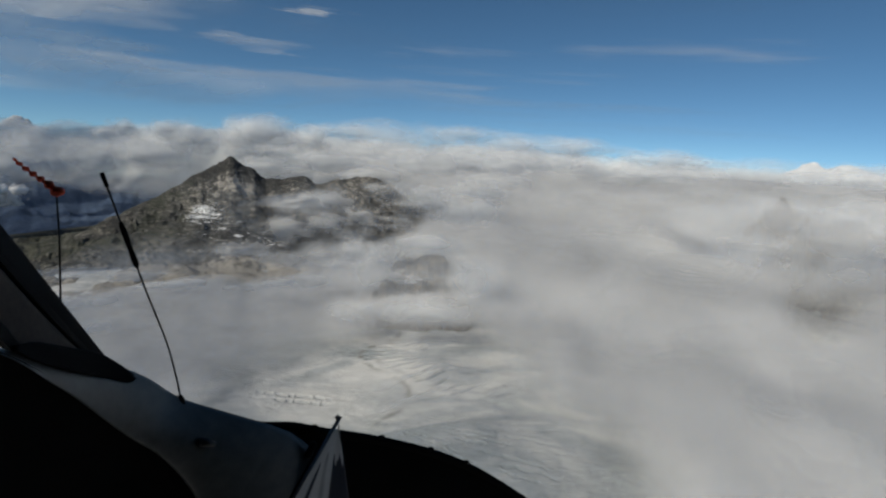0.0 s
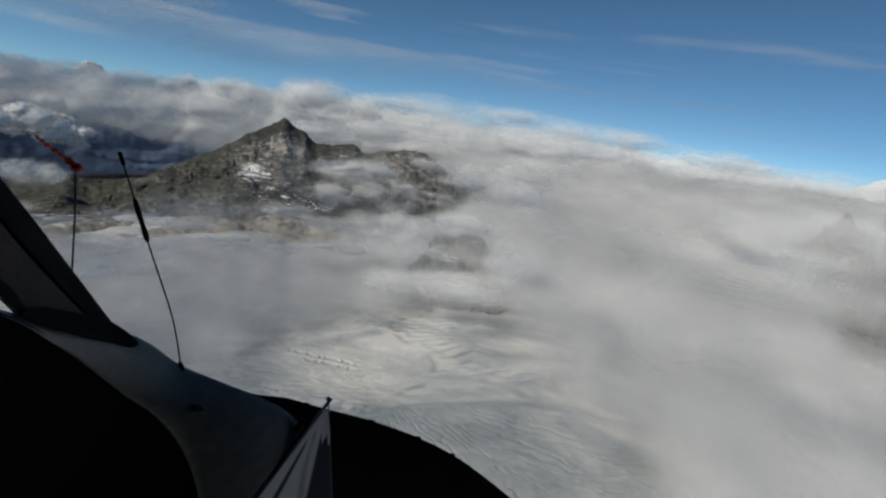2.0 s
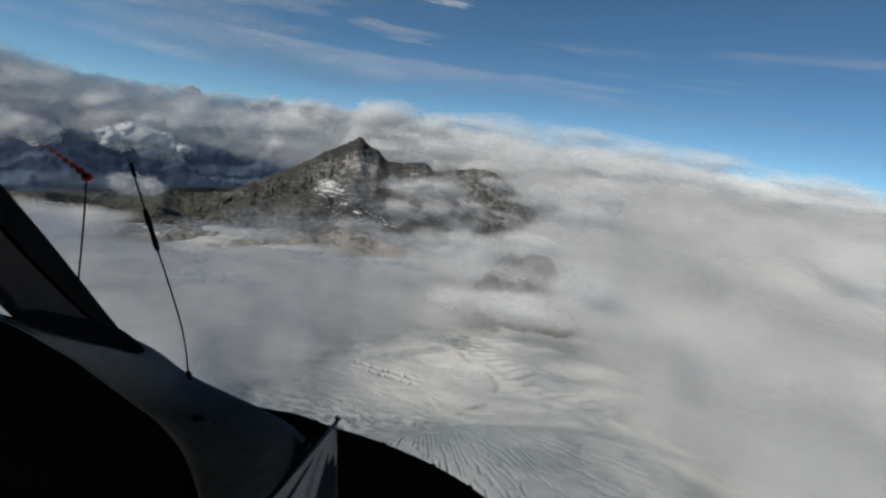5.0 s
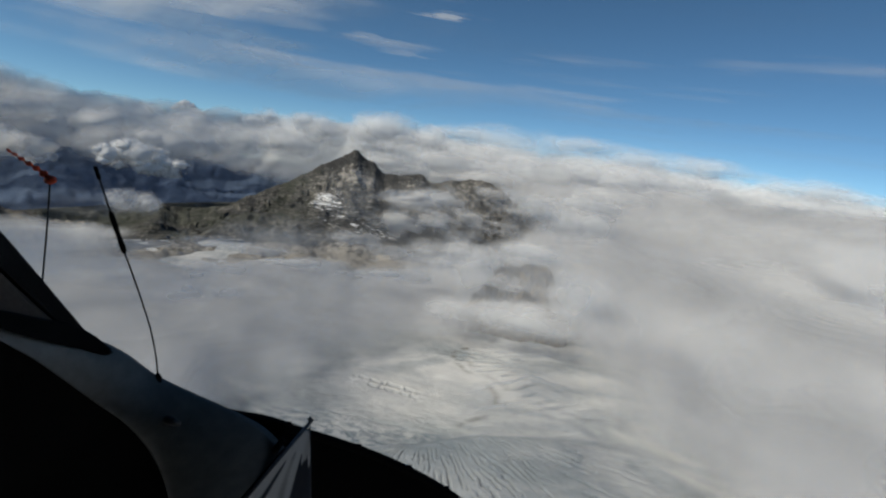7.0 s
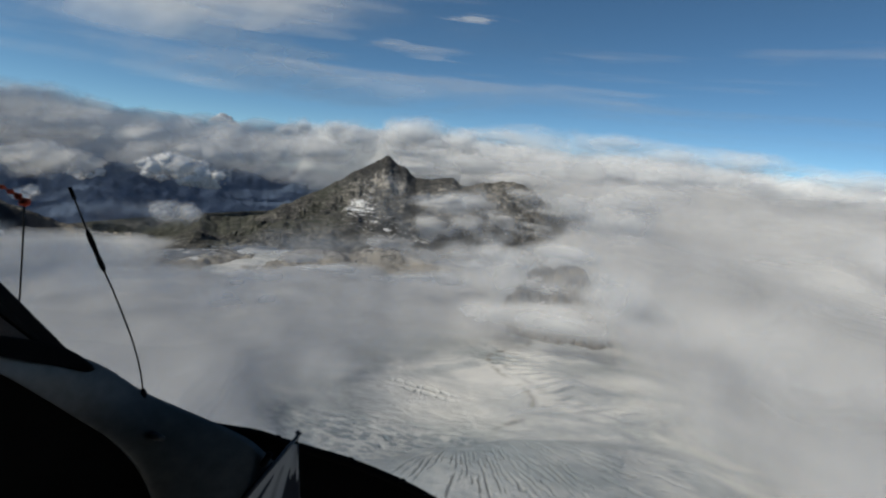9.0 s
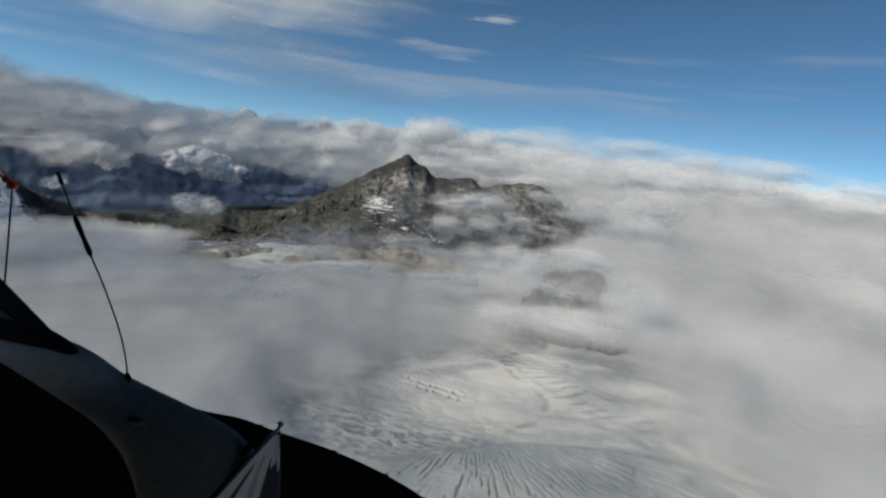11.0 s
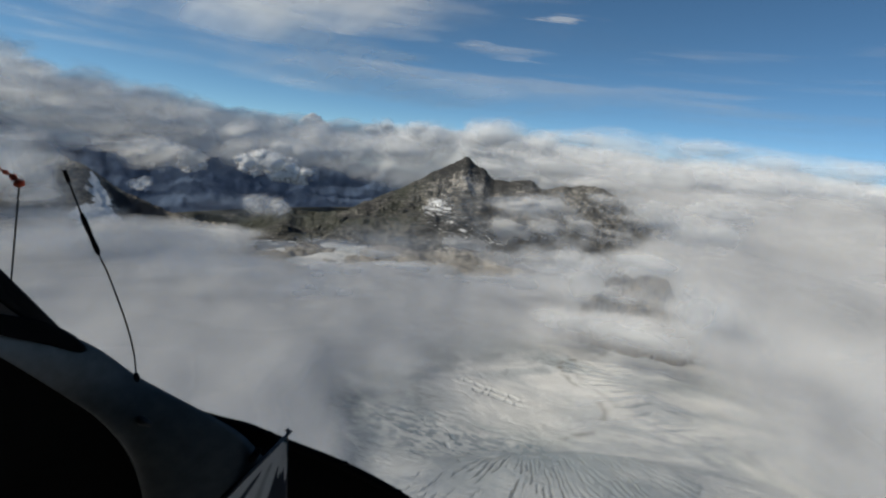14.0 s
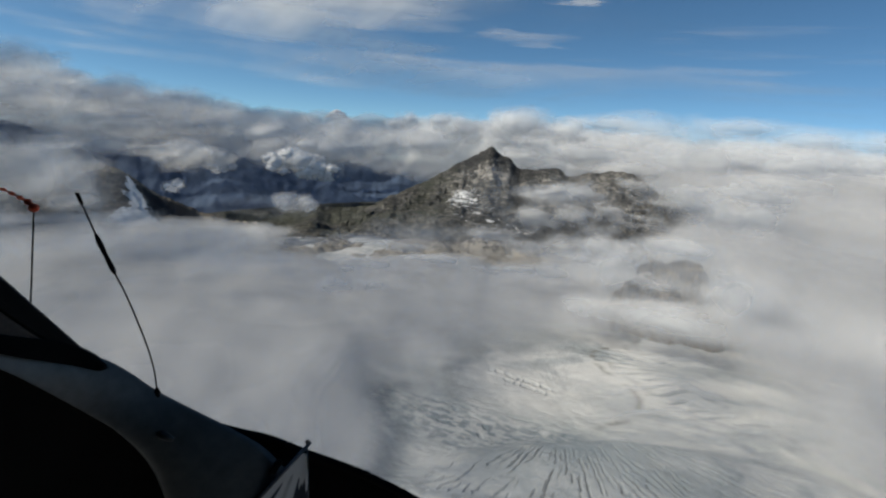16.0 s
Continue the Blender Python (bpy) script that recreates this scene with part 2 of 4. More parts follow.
def crevasses(x, y):
    """Depth of the cracks: a fan down the dome, a hatched field beside the moraine, rows of slots, pitted ice."""
    p, q = across_dome(x, y)
    px, py = p, 95 - q
    turn, away = np.arctan2(px, py), np.hypot(px, py)
    wob = turn * 50 + 1.6 * fbm(x / 50, y / 70, 21, 3)
    zone = smooth(80, 125, away) * (1 - smooth(260, 450, away)) * bell(turn, 0.1, 1.0)
    live = smooth(-0.25, 0.35, fbm(turn * 14, away / 45, 22, 3))
    cracks = smooth(0.84, 0.98, np.abs(np.cos(wob + 0.6 * fbm(x / 14, y / 14, 27, 2)))) * zone * live
    aside = x - moraine_line(y)
    along = (y * 0.93 - 0.30 * x - 0.0008 * aside ** 2) / 9.5 + 1.1 * fbm(x / 120, y / 120, 23, 3)
    zone = smooth(0, 25, aside) * smooth(260, 110, aside) * bell(y, 1230, 240)
    live = 0.85 * smooth(-0.2, 0.4, fbm(x / 90, y / 40, 24, 3))
    cracks = np.maximum(cracks, smooth(0.80, 0.97, np.abs(np.cos(along))) * zone * live)
    row = (y - 1018 + 0.10 * (x + 314) + 5 * fbm(x / 60, y / 60, 28, 2))
    rows_of = np.maximum(bell(row, -11, 6) * smooth(-60, -30, x + 300), bell(row, 14, 6)) * bell(x, -312, 95)
    cracks = np.maximum(cracks, smooth(0.25, 0.6, np.abs(np.cos(x / 9 + 1.5 * fbm(x / 30, y / 30, 29, 2)))) * 0.42 * smooth(0.25, 0.6, rows_of))
    zone = bell(x, -385, 260) * bell(y - 0.10 * (x + 350), 800, 85)
    live = smooth(-0.1, 0.4, fbm(x / 30, y / 13, 25, 4))
    cracks = np.maximum(cracks, 0.34 * smooth(0.80, 0.98, np.abs(np.cos(y / 8 + 2.8 * fbm(x / 90, y / 90, 26, 3)))) * zone * live)
    return cracks


view_az = np.concatenate([np.linspace(-180, -76, 40), np.arange(-75, -26, 0.3), np.arange(-26, 12, 0.12), np.arange(12, 50, 0.3), np.linspace(51, 178, 45)])
view_r = np.concatenate([[0.5, 60, 150, 250, 340], np.geomspace(400, 1500, 460), np.geomspace(1515, 4900, 130)])
AZ, RR = np.meshgrid(view_az, view_r)
GX, GY = plan(AZ, RR)
crack = crevasses(GX, GY)
moraine = bell(GX - moraine_line(GY), 0, 9) * smooth(880, 960, GY) * smooth(1640, 1480, GY) * smooth(-0.5, 0.5, fbm(GX / 30, GY / 18, 72, 4))
moraine = moraine + 0.6 * bell(GX - moraine_line(GY), 45, 12) * bell(GY, 1180, 130) * smooth(-0.5, 0.4, fbm(GX / 40, GY / 25, 73, 4))
pitted = 0.62 * bell(GX, -385, 270) * bell(GY - 0.10 * (GX + 350), 800, 85) * smooth(-0.35, 0.45, fbm(GX / 15, GY / 7, 71, 5))
pool = bell(GX, -165, 45) * bell(GY, 858, 16) * smooth(-0.6, 0.2, fbm(GX / 20, GY / 12, 74, 4))
# dark mix: bare blue ice in cracks, plus cloud shade painted over the dome
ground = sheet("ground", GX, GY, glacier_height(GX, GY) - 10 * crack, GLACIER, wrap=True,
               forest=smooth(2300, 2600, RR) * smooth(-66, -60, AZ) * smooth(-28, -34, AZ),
               bare_shade=np.clip(crack * 1.2 + pitted + 0.9 * pool + 0.68 * bell(GX, -60, 340) * bell(GY, 745, 150), 0, 1),
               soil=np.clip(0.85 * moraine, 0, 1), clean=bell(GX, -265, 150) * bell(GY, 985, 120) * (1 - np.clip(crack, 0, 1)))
tagged(ground, "grey-white glacier with dirty bands and blue crevasses", "glacier", kind="structure")


# ---- mountains ----
LAND = []


def terrain(az, r, ground=True):
    """Height of the land under a bearing and range; without the ice, -900 where no mountain stands."""
    z = glacier_height(*plan(az, r)) if ground else np.full(np.shape(az), -900.0)
    for az0, az1, foot, ridge, back, grid in LAND:
        f, c, b = eased(az, foot), eased(az, ridge), eased(az, back)
        s = np.where(r < c, 0.72 * (r - f) / (c - f), 0.72 + 0.28 * (r - c) / (b - c))
        n, m = grid.shape
        p, q = (az - az0) / (az1 - az0) * (m - 1), s * (n - 1)
        inside = (p >= 0) & (p <= m - 1) & (q >= 0) & (q <= n - 1)
        i, j = np.clip(q.astype(int), 0, n - 2), np.clip(p.astype(int), 0, m - 2)
        v, u = np.clip(q - i, 0, 1), np.clip(p - j, 0, 1)
        h = (grid[i, j] * (1 - u) + grid[i, j + 1] * u) * (1 - v) + (grid[i + 1, j] * (1 - u) + grid[i + 1, j + 1] * u) * v
        z = np.where(inside, np.maximum(z, h), z)
    return z


def massif(name, az0, az1, crest, foot, ridge, back, material, size, seed, rough, label, cols, rows, snow=None, turf=None, pale=None, base=FLOOR - 30, ledge=0, carve=None):
    """A mountain: crest gives the sight angle of the skyline by bearing; foot, ridge and back are ranges by bearing."""
    az, s = np.meshgrid(np.linspace(az0, az1, cols), np.linspace(0, 1, rows))
    f, c, b = eased(az, foot), eased(az, ridge), eased(az, back)
    r = np.where(s < 0.72, f + (c - f) * s / 0.72, c + (b - c) * (s - 0.72) / 0.28)
    top = np.tan(np.radians(eased(az, crest) + 0.16 * fbm(az / 1.1, 0 * az, seed + 3, 4))) * c
    rise = np.where(s < 0.72, (s / 0.72), 1 - ((s - 0.72) / 0.28))
    x, y = plan(az, r)
    shape = np.where(s < 0.72, 0.40 * rise + 0.42 * rise ** 2.2 + 0.18 * smooth(0.72, 1.0, rise), rise ** 1.3)
    z = base + (top - base) * shape
    gully = ridged(x / size, y / size, seed, 6) - 0.55
    keep = np.clip(rise * 4, 0, 1) * (1 - 0.8 * bell(s, 0.72, 0.09))
    ribs = ridged(az * 1.1 * 420 / size + 1.1 * fbm(x / 90, y / 90, seed + 8, 3), s * 2.5, seed + 7, 4) - 0.55
    z = z + 0.6 * rough * ribs * keep * smooth(0.45, 0.85, rise) + rough * gully * keep * 0.8 + rough * 0.5 * fbm(x / size * 3, y / size * 3, seed + 5, 5) * keep
    if carve:
        z = z + carve(az, s)
    if ledge:
        lift = (z + 10 * fbm(x / 150, y / 150, seed + 11, 4)) / ledge
        part_up = lift - np.floor(lift)
        z = z + 0.75 * keep * ledge * (smooth(0.25, 0.75, part_up) - part_up) * smooth(-0.5, 0.4, fbm(x / 180, y / 180, seed + 13, 3))
    edge = np.minimum(smooth(0, 0.04, (az - az0) / (az1 - az0)), smooth(0, 0.04, (az1 - az) / (az1 - az0)))
    z = base + (z - base) * edge
    LAND.append((az0, az1, foot, ridge, back, z))
    ob = sheet(name, x, y, z, material,
               snow=snow(az, s, x, y) if snow else np.zeros_like(x), turf=turf(az, s, x, y) if turf else np.zeros_like(x), pale=pale(az, s, x, y) if pale else np.zeros_like(x))
    return tagged(ob, label, "mountain", kind="structure")


massif("mountain_peak", -58, 12,
       [(-58, -14.6), (-51, -14.4), (-46, -13.4), (-43.8, -12.2), (-42, -11.3), (-40, -11.6), (-38, -10.8), (-34, -8.6), (-32, -7.6), (-29.7, -6.4), (-27.6, -5.0), (-25.7, -3.8), (-24.4, -3.1), (-23.5, -2.7), (-22.8, -2.15), (-22.1, -2.7),
        (-20.9, -3.5), (-19.6, -4.4), (-17.8, -4.3), (-16, -4.0), (-14.2, -4.7), (-11, -3.9), (-7.7, -3.8), (-5.8, -5.0), (-2.5, -6.8), (0, -7.0), (5, -9), (12, -13)],
       [(-58, 1980), (-46, 1900), (-36, 1840), (-25, 1810), (-16, 1860), (-5, 2000), (12, 2100)],
       [(-58, 2350), (-40, 2750), (-25, 3000), (-8, 2850), (12, 2600)],
       [(-58, 2700), (-25, 3700), (12, 3200)],
       PEAK_ROCK, 420, 41, 48, "grey rocky mountain peak with banded cliffs and snow patches", 820, 340,
       snow=lambda az, s, x, y: 0.46 * bell(az, -25.8, 2.2) * bell(s, 0.5, 0.08) + 0.40 * bell(az, -21, 9) * bell(s, 0.34, 0.18) + 0.25 * bell(az, -23.5, 3) * bell(s, 0.62, 0.03) + 0.1,
       turf=lambda az, s, x, y: 0.85 * smooth(-25, -30, az + 2 * fbm(x / 90, y / 90, 89, 3)) * smooth(0.3, 0.5, s),
       pale=lambda az, s, x, y: 0.9 * smooth(0.4, 0.85, ridged(az * 1.3 + 0.8 * fbm(x / 60, y / 60, 87, 3), 6 * s, 88, 4)) * bell(s, 0.62, 0.05) * bell(az, -22.6, 3.8) + 0.9 * bell(s, 0.12, 0.1) - 0.3 * smooth(0.62, 0.68, s) * bell(az, -23, 4) - 0.5 * bell(s, 0.32, 0.1) * bell(az, -16, 8), ledge=34, base=FLOOR + 5)
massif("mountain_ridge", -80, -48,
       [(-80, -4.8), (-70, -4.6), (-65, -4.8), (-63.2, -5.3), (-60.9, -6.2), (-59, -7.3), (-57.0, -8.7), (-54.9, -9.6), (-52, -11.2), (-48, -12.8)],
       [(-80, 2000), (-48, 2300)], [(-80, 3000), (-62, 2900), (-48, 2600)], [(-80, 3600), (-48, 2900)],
       RIDGE_ROCK, 330, 57, 45, "brown rocky ridge with a snow slope and a flank painted in shade", 300, 160,
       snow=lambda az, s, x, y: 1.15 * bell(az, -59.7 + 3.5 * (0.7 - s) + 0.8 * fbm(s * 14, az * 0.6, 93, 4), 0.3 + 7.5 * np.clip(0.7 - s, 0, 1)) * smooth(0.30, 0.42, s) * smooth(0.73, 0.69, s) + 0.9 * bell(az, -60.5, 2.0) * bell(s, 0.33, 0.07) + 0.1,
       # plus terms are pale rock; the minus term paints the right flank's shade
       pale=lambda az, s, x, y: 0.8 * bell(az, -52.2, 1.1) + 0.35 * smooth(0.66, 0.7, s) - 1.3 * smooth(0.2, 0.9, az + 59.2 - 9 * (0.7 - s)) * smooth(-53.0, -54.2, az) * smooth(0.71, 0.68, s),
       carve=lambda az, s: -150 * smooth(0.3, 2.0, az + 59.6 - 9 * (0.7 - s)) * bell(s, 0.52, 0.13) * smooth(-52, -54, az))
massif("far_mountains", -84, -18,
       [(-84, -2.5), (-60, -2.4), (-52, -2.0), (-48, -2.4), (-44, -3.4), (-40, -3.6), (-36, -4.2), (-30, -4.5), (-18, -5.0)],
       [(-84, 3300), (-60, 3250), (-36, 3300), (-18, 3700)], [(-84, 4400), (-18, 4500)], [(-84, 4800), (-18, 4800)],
       HAZY_ROCK, 700, 77, 70, "distant forested mountain slopes with blue haze painted into their colour, and snow patches", 360, 120,
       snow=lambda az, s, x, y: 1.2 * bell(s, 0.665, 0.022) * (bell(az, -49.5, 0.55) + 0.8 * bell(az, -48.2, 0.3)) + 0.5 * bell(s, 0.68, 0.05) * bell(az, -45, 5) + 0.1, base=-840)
massif("rock_crag", -10.5, 5.5,
       [(-10, -19), (-8.4, -17.6), (-7.0, -15.2), (-5.8, -13.6), (-4.6, -12.7), (-3.2, -12.6), (-2.2, -11.8), (-1.2, -11.7), (0.2, -12.0), (1.2, -13.4), (3, -15.8), (5, -19)],
       [(-10, 1440), (5, 1440)], [(-10, 1660), (5, 1660)], [(-10, 1800), (5, 1800)],
       CRAG_ROCK, 110, 91, 95, "brown rock crag half sunk in drifting cloud", 220, 110)
massif("rock_tower", 28, 46,
       [(28, -10), (30, -7.0), (31.6, -4.9), (32.4, -3.5), (33.0, -2.5), (33.5, -2.6), (34.0, -3.5), (35.6, -4.2), (37, -4.4), (39, -4.0), (41, -5.2), (43, -7.5), (46, -12)],
       [(28, 2200), (46, 2200)], [(28, 2700), (46, 2700)], [(28, 3000), (46, 3000)],
       CRAG_ROCK, 160, 97, 110, "dark rock tower showing through cloud", 200, 120)


# ---- clouds: stacks of thin billowing veils ----
def cloud(name, build, layers, material, label, cols, rows, az0, az1, group="", contact=0, ice=True):
    """One cloud as a stack of veils; build(az, s, k) gives ranges, heights and density over bearing and a run 0 to 1."""
    az, s = np.meshgrid(np.linspace(az0, az1, cols), np.linspace(0, 1, rows))
    mesh_parts = []
    for k in range(layers):
        r, z, d = build(az, s, k / max(1, layers - 1))
        x, y = plan(az, r)
        if contact:
            d = d * smooth(-2, contact, z - terrain(az, r, ice))
        mesh_parts.append((x, y, z, d))
    verts = np.concatenate([np.stack([x, y, z], -1).reshape(-1, 3) for x, y, z, d in mesh_parts])
    dens = np.concatenate([d.ravel() for x, y, z, d in mesh_parts])
    index = np.arange(rows * cols).reshape(rows, cols)
    quads = np.stack([index[:-1, :-1], index[:-1, 1:], index[1:, 1:], index[1:, :-1]], -1).reshape(-1, 4)
    quads = np.concatenate([quads + k * rows * cols for k in range(layers)])
    corner = dens[quads].max(1)
    quads = quads[corner > 0.003]
    mesh = bpy.data.meshes.new(name)
    mesh.from_pydata(verts, [], quads)
    mesh.polygons.foreach_set("use_smooth", np.ones(len(quads), bool))
    mesh.attributes.new("dens", "FLOAT", "POINT").data.foreach_set("value", dens.astype(np.float32))
    mesh.materials.append(material)
    mesh.update()
    return tagged(new(name, mesh), label, "cloud", group, "stuff")


def window(az, s, a0, a1, soft_a, s0=0.0, s1=1.0, soft_s=0.15):
    return smooth(a0, a0 + soft_a, az) * smooth(a1, a1 - soft_a, az) * smooth(s0, s0 + soft_s, s) * smooth(s1, s1 - soft_s, s)


def bank_build(az, s, k):
    """The far bank: billowing curtains behind one another, with a ragged soft crown."""
    top = eased(az, [(-180, 60), (-80, 170), (-66, 150), (-58, 100), (-48, 40), (-42, 25), (-31, 45), (-20, 80), (0, 80), (20, 40), (40, 20), (180, 60)])
    low = eased(az, [(-180, -520), (-80, -230), (-66, -300), (-52, -340), (-40, -360), (-36, -400), (-32, -560), (-28, -640), (0, -640), (180, -640)])
    z = low + (top + 150 - low) * s
    heads = billow(az / 6.5 + 3 * k, 0.7 * k + 0 * az, 5, 3)
    lump = 0.5 + 0.5 * fbm(az / 5 + 1.7 * k, z / 260 + 2 * k, 9, 3)
    crown = top - 30 + 120 * (heads - 0.3) - 45 * (1 - k) + 30 * fbm(az / 9, 0 * az + k, 11, 3)
    r = 4050 + 600 * k - 150 * lump + 90 * np.sin(az / 7) + 160 * smooth(0.55, 1.0, s)
    d = smooth(0, 85, crown - z) * smooth(0.0, 0.22, s + 0.16 * fbm(az / 4, s * 2 + k, 8, 4))
    return r, z, d


def deck_build(az, s, k):
    """The bright deck over the ice on the sunny side."""
    r = 520 * (4500 / 520) ** s
    x, y = plan(az, r)
    lump, calm = fbm(x / 620, y / 620, 15, 3), 1 - 0.55 * smooth(1150, 1800, r)
    z = -440 + 95 * smooth(1000, 1900, r) + 235 * smooth(1700, 3600, r) + calm * (70 * lump + 34 * (billow(x / 420, y / 420, 19, 3) - 0.4)) - 105 * k
    edge = eased(r, [(500, 26), (900, 17), (1100, 10), (1600, 2), (1900, 0), (2400, 1), (2900, -3), (3200, -9), (4500, -18)])
    d = smooth(-7, 11, az - edge + 5.5 * fbm(x / 330, y / 330, 16, 4)) * smooth(560, 950, r) * smooth(4500, 4200, r)
    d = d * (1 - 0.5 * smooth(0.0, 0.8, fbm(x / 420, y / 420, 18, 3)) * smooth(3400, 2300, r))
    d = d * (1 - 0.85 * bell(az, -3, 4.5) * bell(r, 1520, 200))
    thin = 0.9 * bell(az, 35.5, 6.5) * bell(r, 2300, 800) + 0.35 * smooth(30, 42, az) * smooth(1700, 1200, r)
    return r, z, np.clip(d - thin, 0, 1) * (0.35 + 0.65 * smooth(0, 0.7, k))


def fog_build(az, s, k):
    """The flat grey fog over the ice on the shaded side."""
    r = 420 * (2900 / 420) ** s
    x, y = plan(az, r)
    right = eased(r, [(400, -41), (650, -41), (900, -37), (1150, -29), (1350, -18), (1550, -9), (1800, -5), (2300, -6)])
    d = smooth(13, -12, az - right + 4.5 * fbm(x / 260, y / 260, 33, 4)) * smooth(2850, 2500, r)
    lap = eased(az, [(-180, 40), (-70, 40), (-55, 34), (-48, 22), (-42, 4), (-34, -6), (-22, -6), (-14, 10), (-4, 20), (4, 20)])
    d = d * (1 - 0.9 * bell(az, -3, 5) * bell(r, 1560, 230)) * (1 - 0.97 * smooth(-48, -43, az) * smooth(-11, -15, az) * smooth(1750, 1950, r + 80 * fbm(x / 160, y / 160, 37, 3)))
    z = glacier_height(x, y) + 8 + (34 + 16 * d + 10 * fbm(x / 300, y / 300, 31, 3)) * (1 - 0.75 * k) * (1 - 0.35 * bell(az, -28, 13) * smooth(1450, 1900, r))
    z = z + (lap + 16 * fbm(x / 170, y / 170, 36, 4)) * smooth(1450, 2150, r) * (1 - 0.8 * k)
    return r, z, d * (0.3 + 0.7 * smooth(0, 0.7, k))


def veil_build(az, s, k):
    """Thin scud drifting low over the ice."""
    r = 420 * (1900 / 420) ** s
    x, y = plan(az, r)
    z = glacier_height(x, y) + 95 + 25 * fbm(x / 200, y / 200, 44, 4) - 45 * k
    d = 0.5 + 0.75 * fbm(x / 260, y / 160, 45, 4) - 0.35 * bell(az, -13, 12) * bell(r, 1080, 330)
    return r, z, np.clip(d, 0, 0.8) * window(az, s, -34, 44, 6, 0.0, 1.0, 0.12)


cloud("cloud_bank", bank_build, 5, BANK_CLOUD, "far bank of grey and white billowing cumulus cloud", 520, 70, -180, 180, contact=110)
cloud("cloud_deck", deck_build, 11, SEA_CLOUD, "bright white deck of cloud over the glacier", 330, 170, -16, 62, contact=60)
cloud("fog_bank", fog_build, 9, FOG_CLOUD, "flat blue-grey fog bank lying on the glacier", 300, 130, -110, 4, contact=45, ice=False)
cloud("cloud_veil", veil_build, 2, WISP_CLOUD, "thin ragged scud drifting over crevassed ice", 220, 90, -36, 46, contact=45)


def puff(name, az, el, wide, high, dist, seed, label, material, layers=4, tilt=0.0, strength=1.0):
    """A single cloud of ragged outline hanging before a slope."""
    def build(a, s, k):
        u, v = (a - az) / wide, (s - 0.5) * 2.6
        lump = 0.5 + 0.4 * fbm(u * 1.6 + seed, v * 1.3, seed, 3)
        body = 1 - np.sqrt(u * u + v * v) + 0.34 * fbm(u * 1.7 + seed + 0.25 * k, v * 1.7 + 0.3 * k, seed + 3, 5)
        e = el + v * high + tilt * u
        r = dist - dist * 0.03 * lump + dist * 0.03 * (k - 0.5) * 2 + dist * 0.03 * u * u
        z = r * np.tan(np.radians(e)) + dist * 0.006 * k
        return r, z, np.clip(body * 1.5, 0, 1) * strength
    return cloud(name, build, layers, material, label, 110, 60, az - wide * 1.4, az + wide * 1.4, "clouds round the peak", 60)


LIT = "small ragged white cloud drifting before the mountains"
puff("drifting_cloud", -15.5, -6.9, 5.5, 1.3, 2350, 101, LIT, WISP_CLOUD, 7, 0.3)
puff("drifting_cloud", -4, -14.2, 13, 4.6, 1400, 108, LIT, WISP_CLOUD, 6, 0.0, 0.72)
puff("drifting_cloud", 35, -5.2, 12, 4.0, 2000, 116, "thin cloud drifting before dark rocks", WISP_CLOUD, 7, 0.0, 0.62)


def heap(name, label, material, domes, seed, soft=0.55, strength=1.0, bulge=0.8, ragged=0.34, group="heaped clouds", contact=70):
    """A heaped cloud: overlapping round heads with soft ragged rims. domes: bearing, sight angle, half widths, range."""
    verts, dens, quads, count = [], [], [], 0
    u, v = np.meshgrid(np.linspace(-1.25, 1.25, 34), np.linspace(-1.25, 1.25, 26))
    index = np.arange(u.size).reshape(u.shape)
    cells = np.stack([index[:-1, :-1], index[:-1, 1:], index[1:, 1:], index[1:, :-1]], -1).reshape(-1, 4)
    for i, (az, el, wide, high, dist) in enumerate(domes):
        rho = np.sqrt(u * u + v * v)
        lump = fbm(u * 1.2 + 7.3 * i, v * 1.2 + seed, seed, 3)
        deep = dist * math.radians(0.5 * (wide + high)) * bulge
        for k in range(2):
            d = smooth(0, soft, 1 - rho + ragged * fbm(u * 1.5 + 3.1 * i + k, v * 1.5 + (ragged - 0.34) * u, seed + i, 4)) * strength
            r = dist - deep * (0.95 * np.exp(-0.95 * rho * rho) + 0.12 * lump) + 0.35 * deep * k
            x, y = plan(az + u * wide, r)
            d = d * smooth(-5, contact, r * np.tan(np.radians(el + v * high)) - terrain(az + u * wide, r))
            verts.append(np.stack([x, y, r * np.tan(np.radians(el + v * high))], -1).reshape(-1, 3))
            dens.append(d.ravel())
            quads.append(cells[d.ravel()[cells].max(1) > 0.003] + count)
            count += u.size
    quads = np.concatenate(quads)
    mesh = bpy.data.meshes.new(name)
    mesh.from_pydata(np.concatenate(verts), [], quads)
    mesh.polygons.foreach_set("use_smooth", np.ones(len(quads), bool))
    mesh.attributes.new("dens", "FLOAT", "POINT").data.foreach_set("value", np.concatenate(dens).astype(np.float32))
    mesh.materials.append(material)
    mesh.update()
    return tagged(new(name, mesh), label, "cloud", group, "stuff")


def heads(az0, az1, step, top, wide, high, dist, rng, rows=1, drop=1.0, spread=0.3):
    """Round heads along a stretch of sky whose crown follows top."""
    out, az = [], az0
    while az < az1:
        for row in range(rows):
            k = 1 + rng.uniform(-spread, spread)
            out.append((az + rng.uniform(-0.4, 0.4) * step, float(eased(np.array(az), top)) - high * k * 0.9 - row * drop + rng.uniform(-0.2, 0.2) * high,
                        wide * k, high * k, dist * (1 + rng.uniform(-0.03, 0.03)) - 90 * row))
        az += step * rng.uniform(0.75, 1.25)
    return out


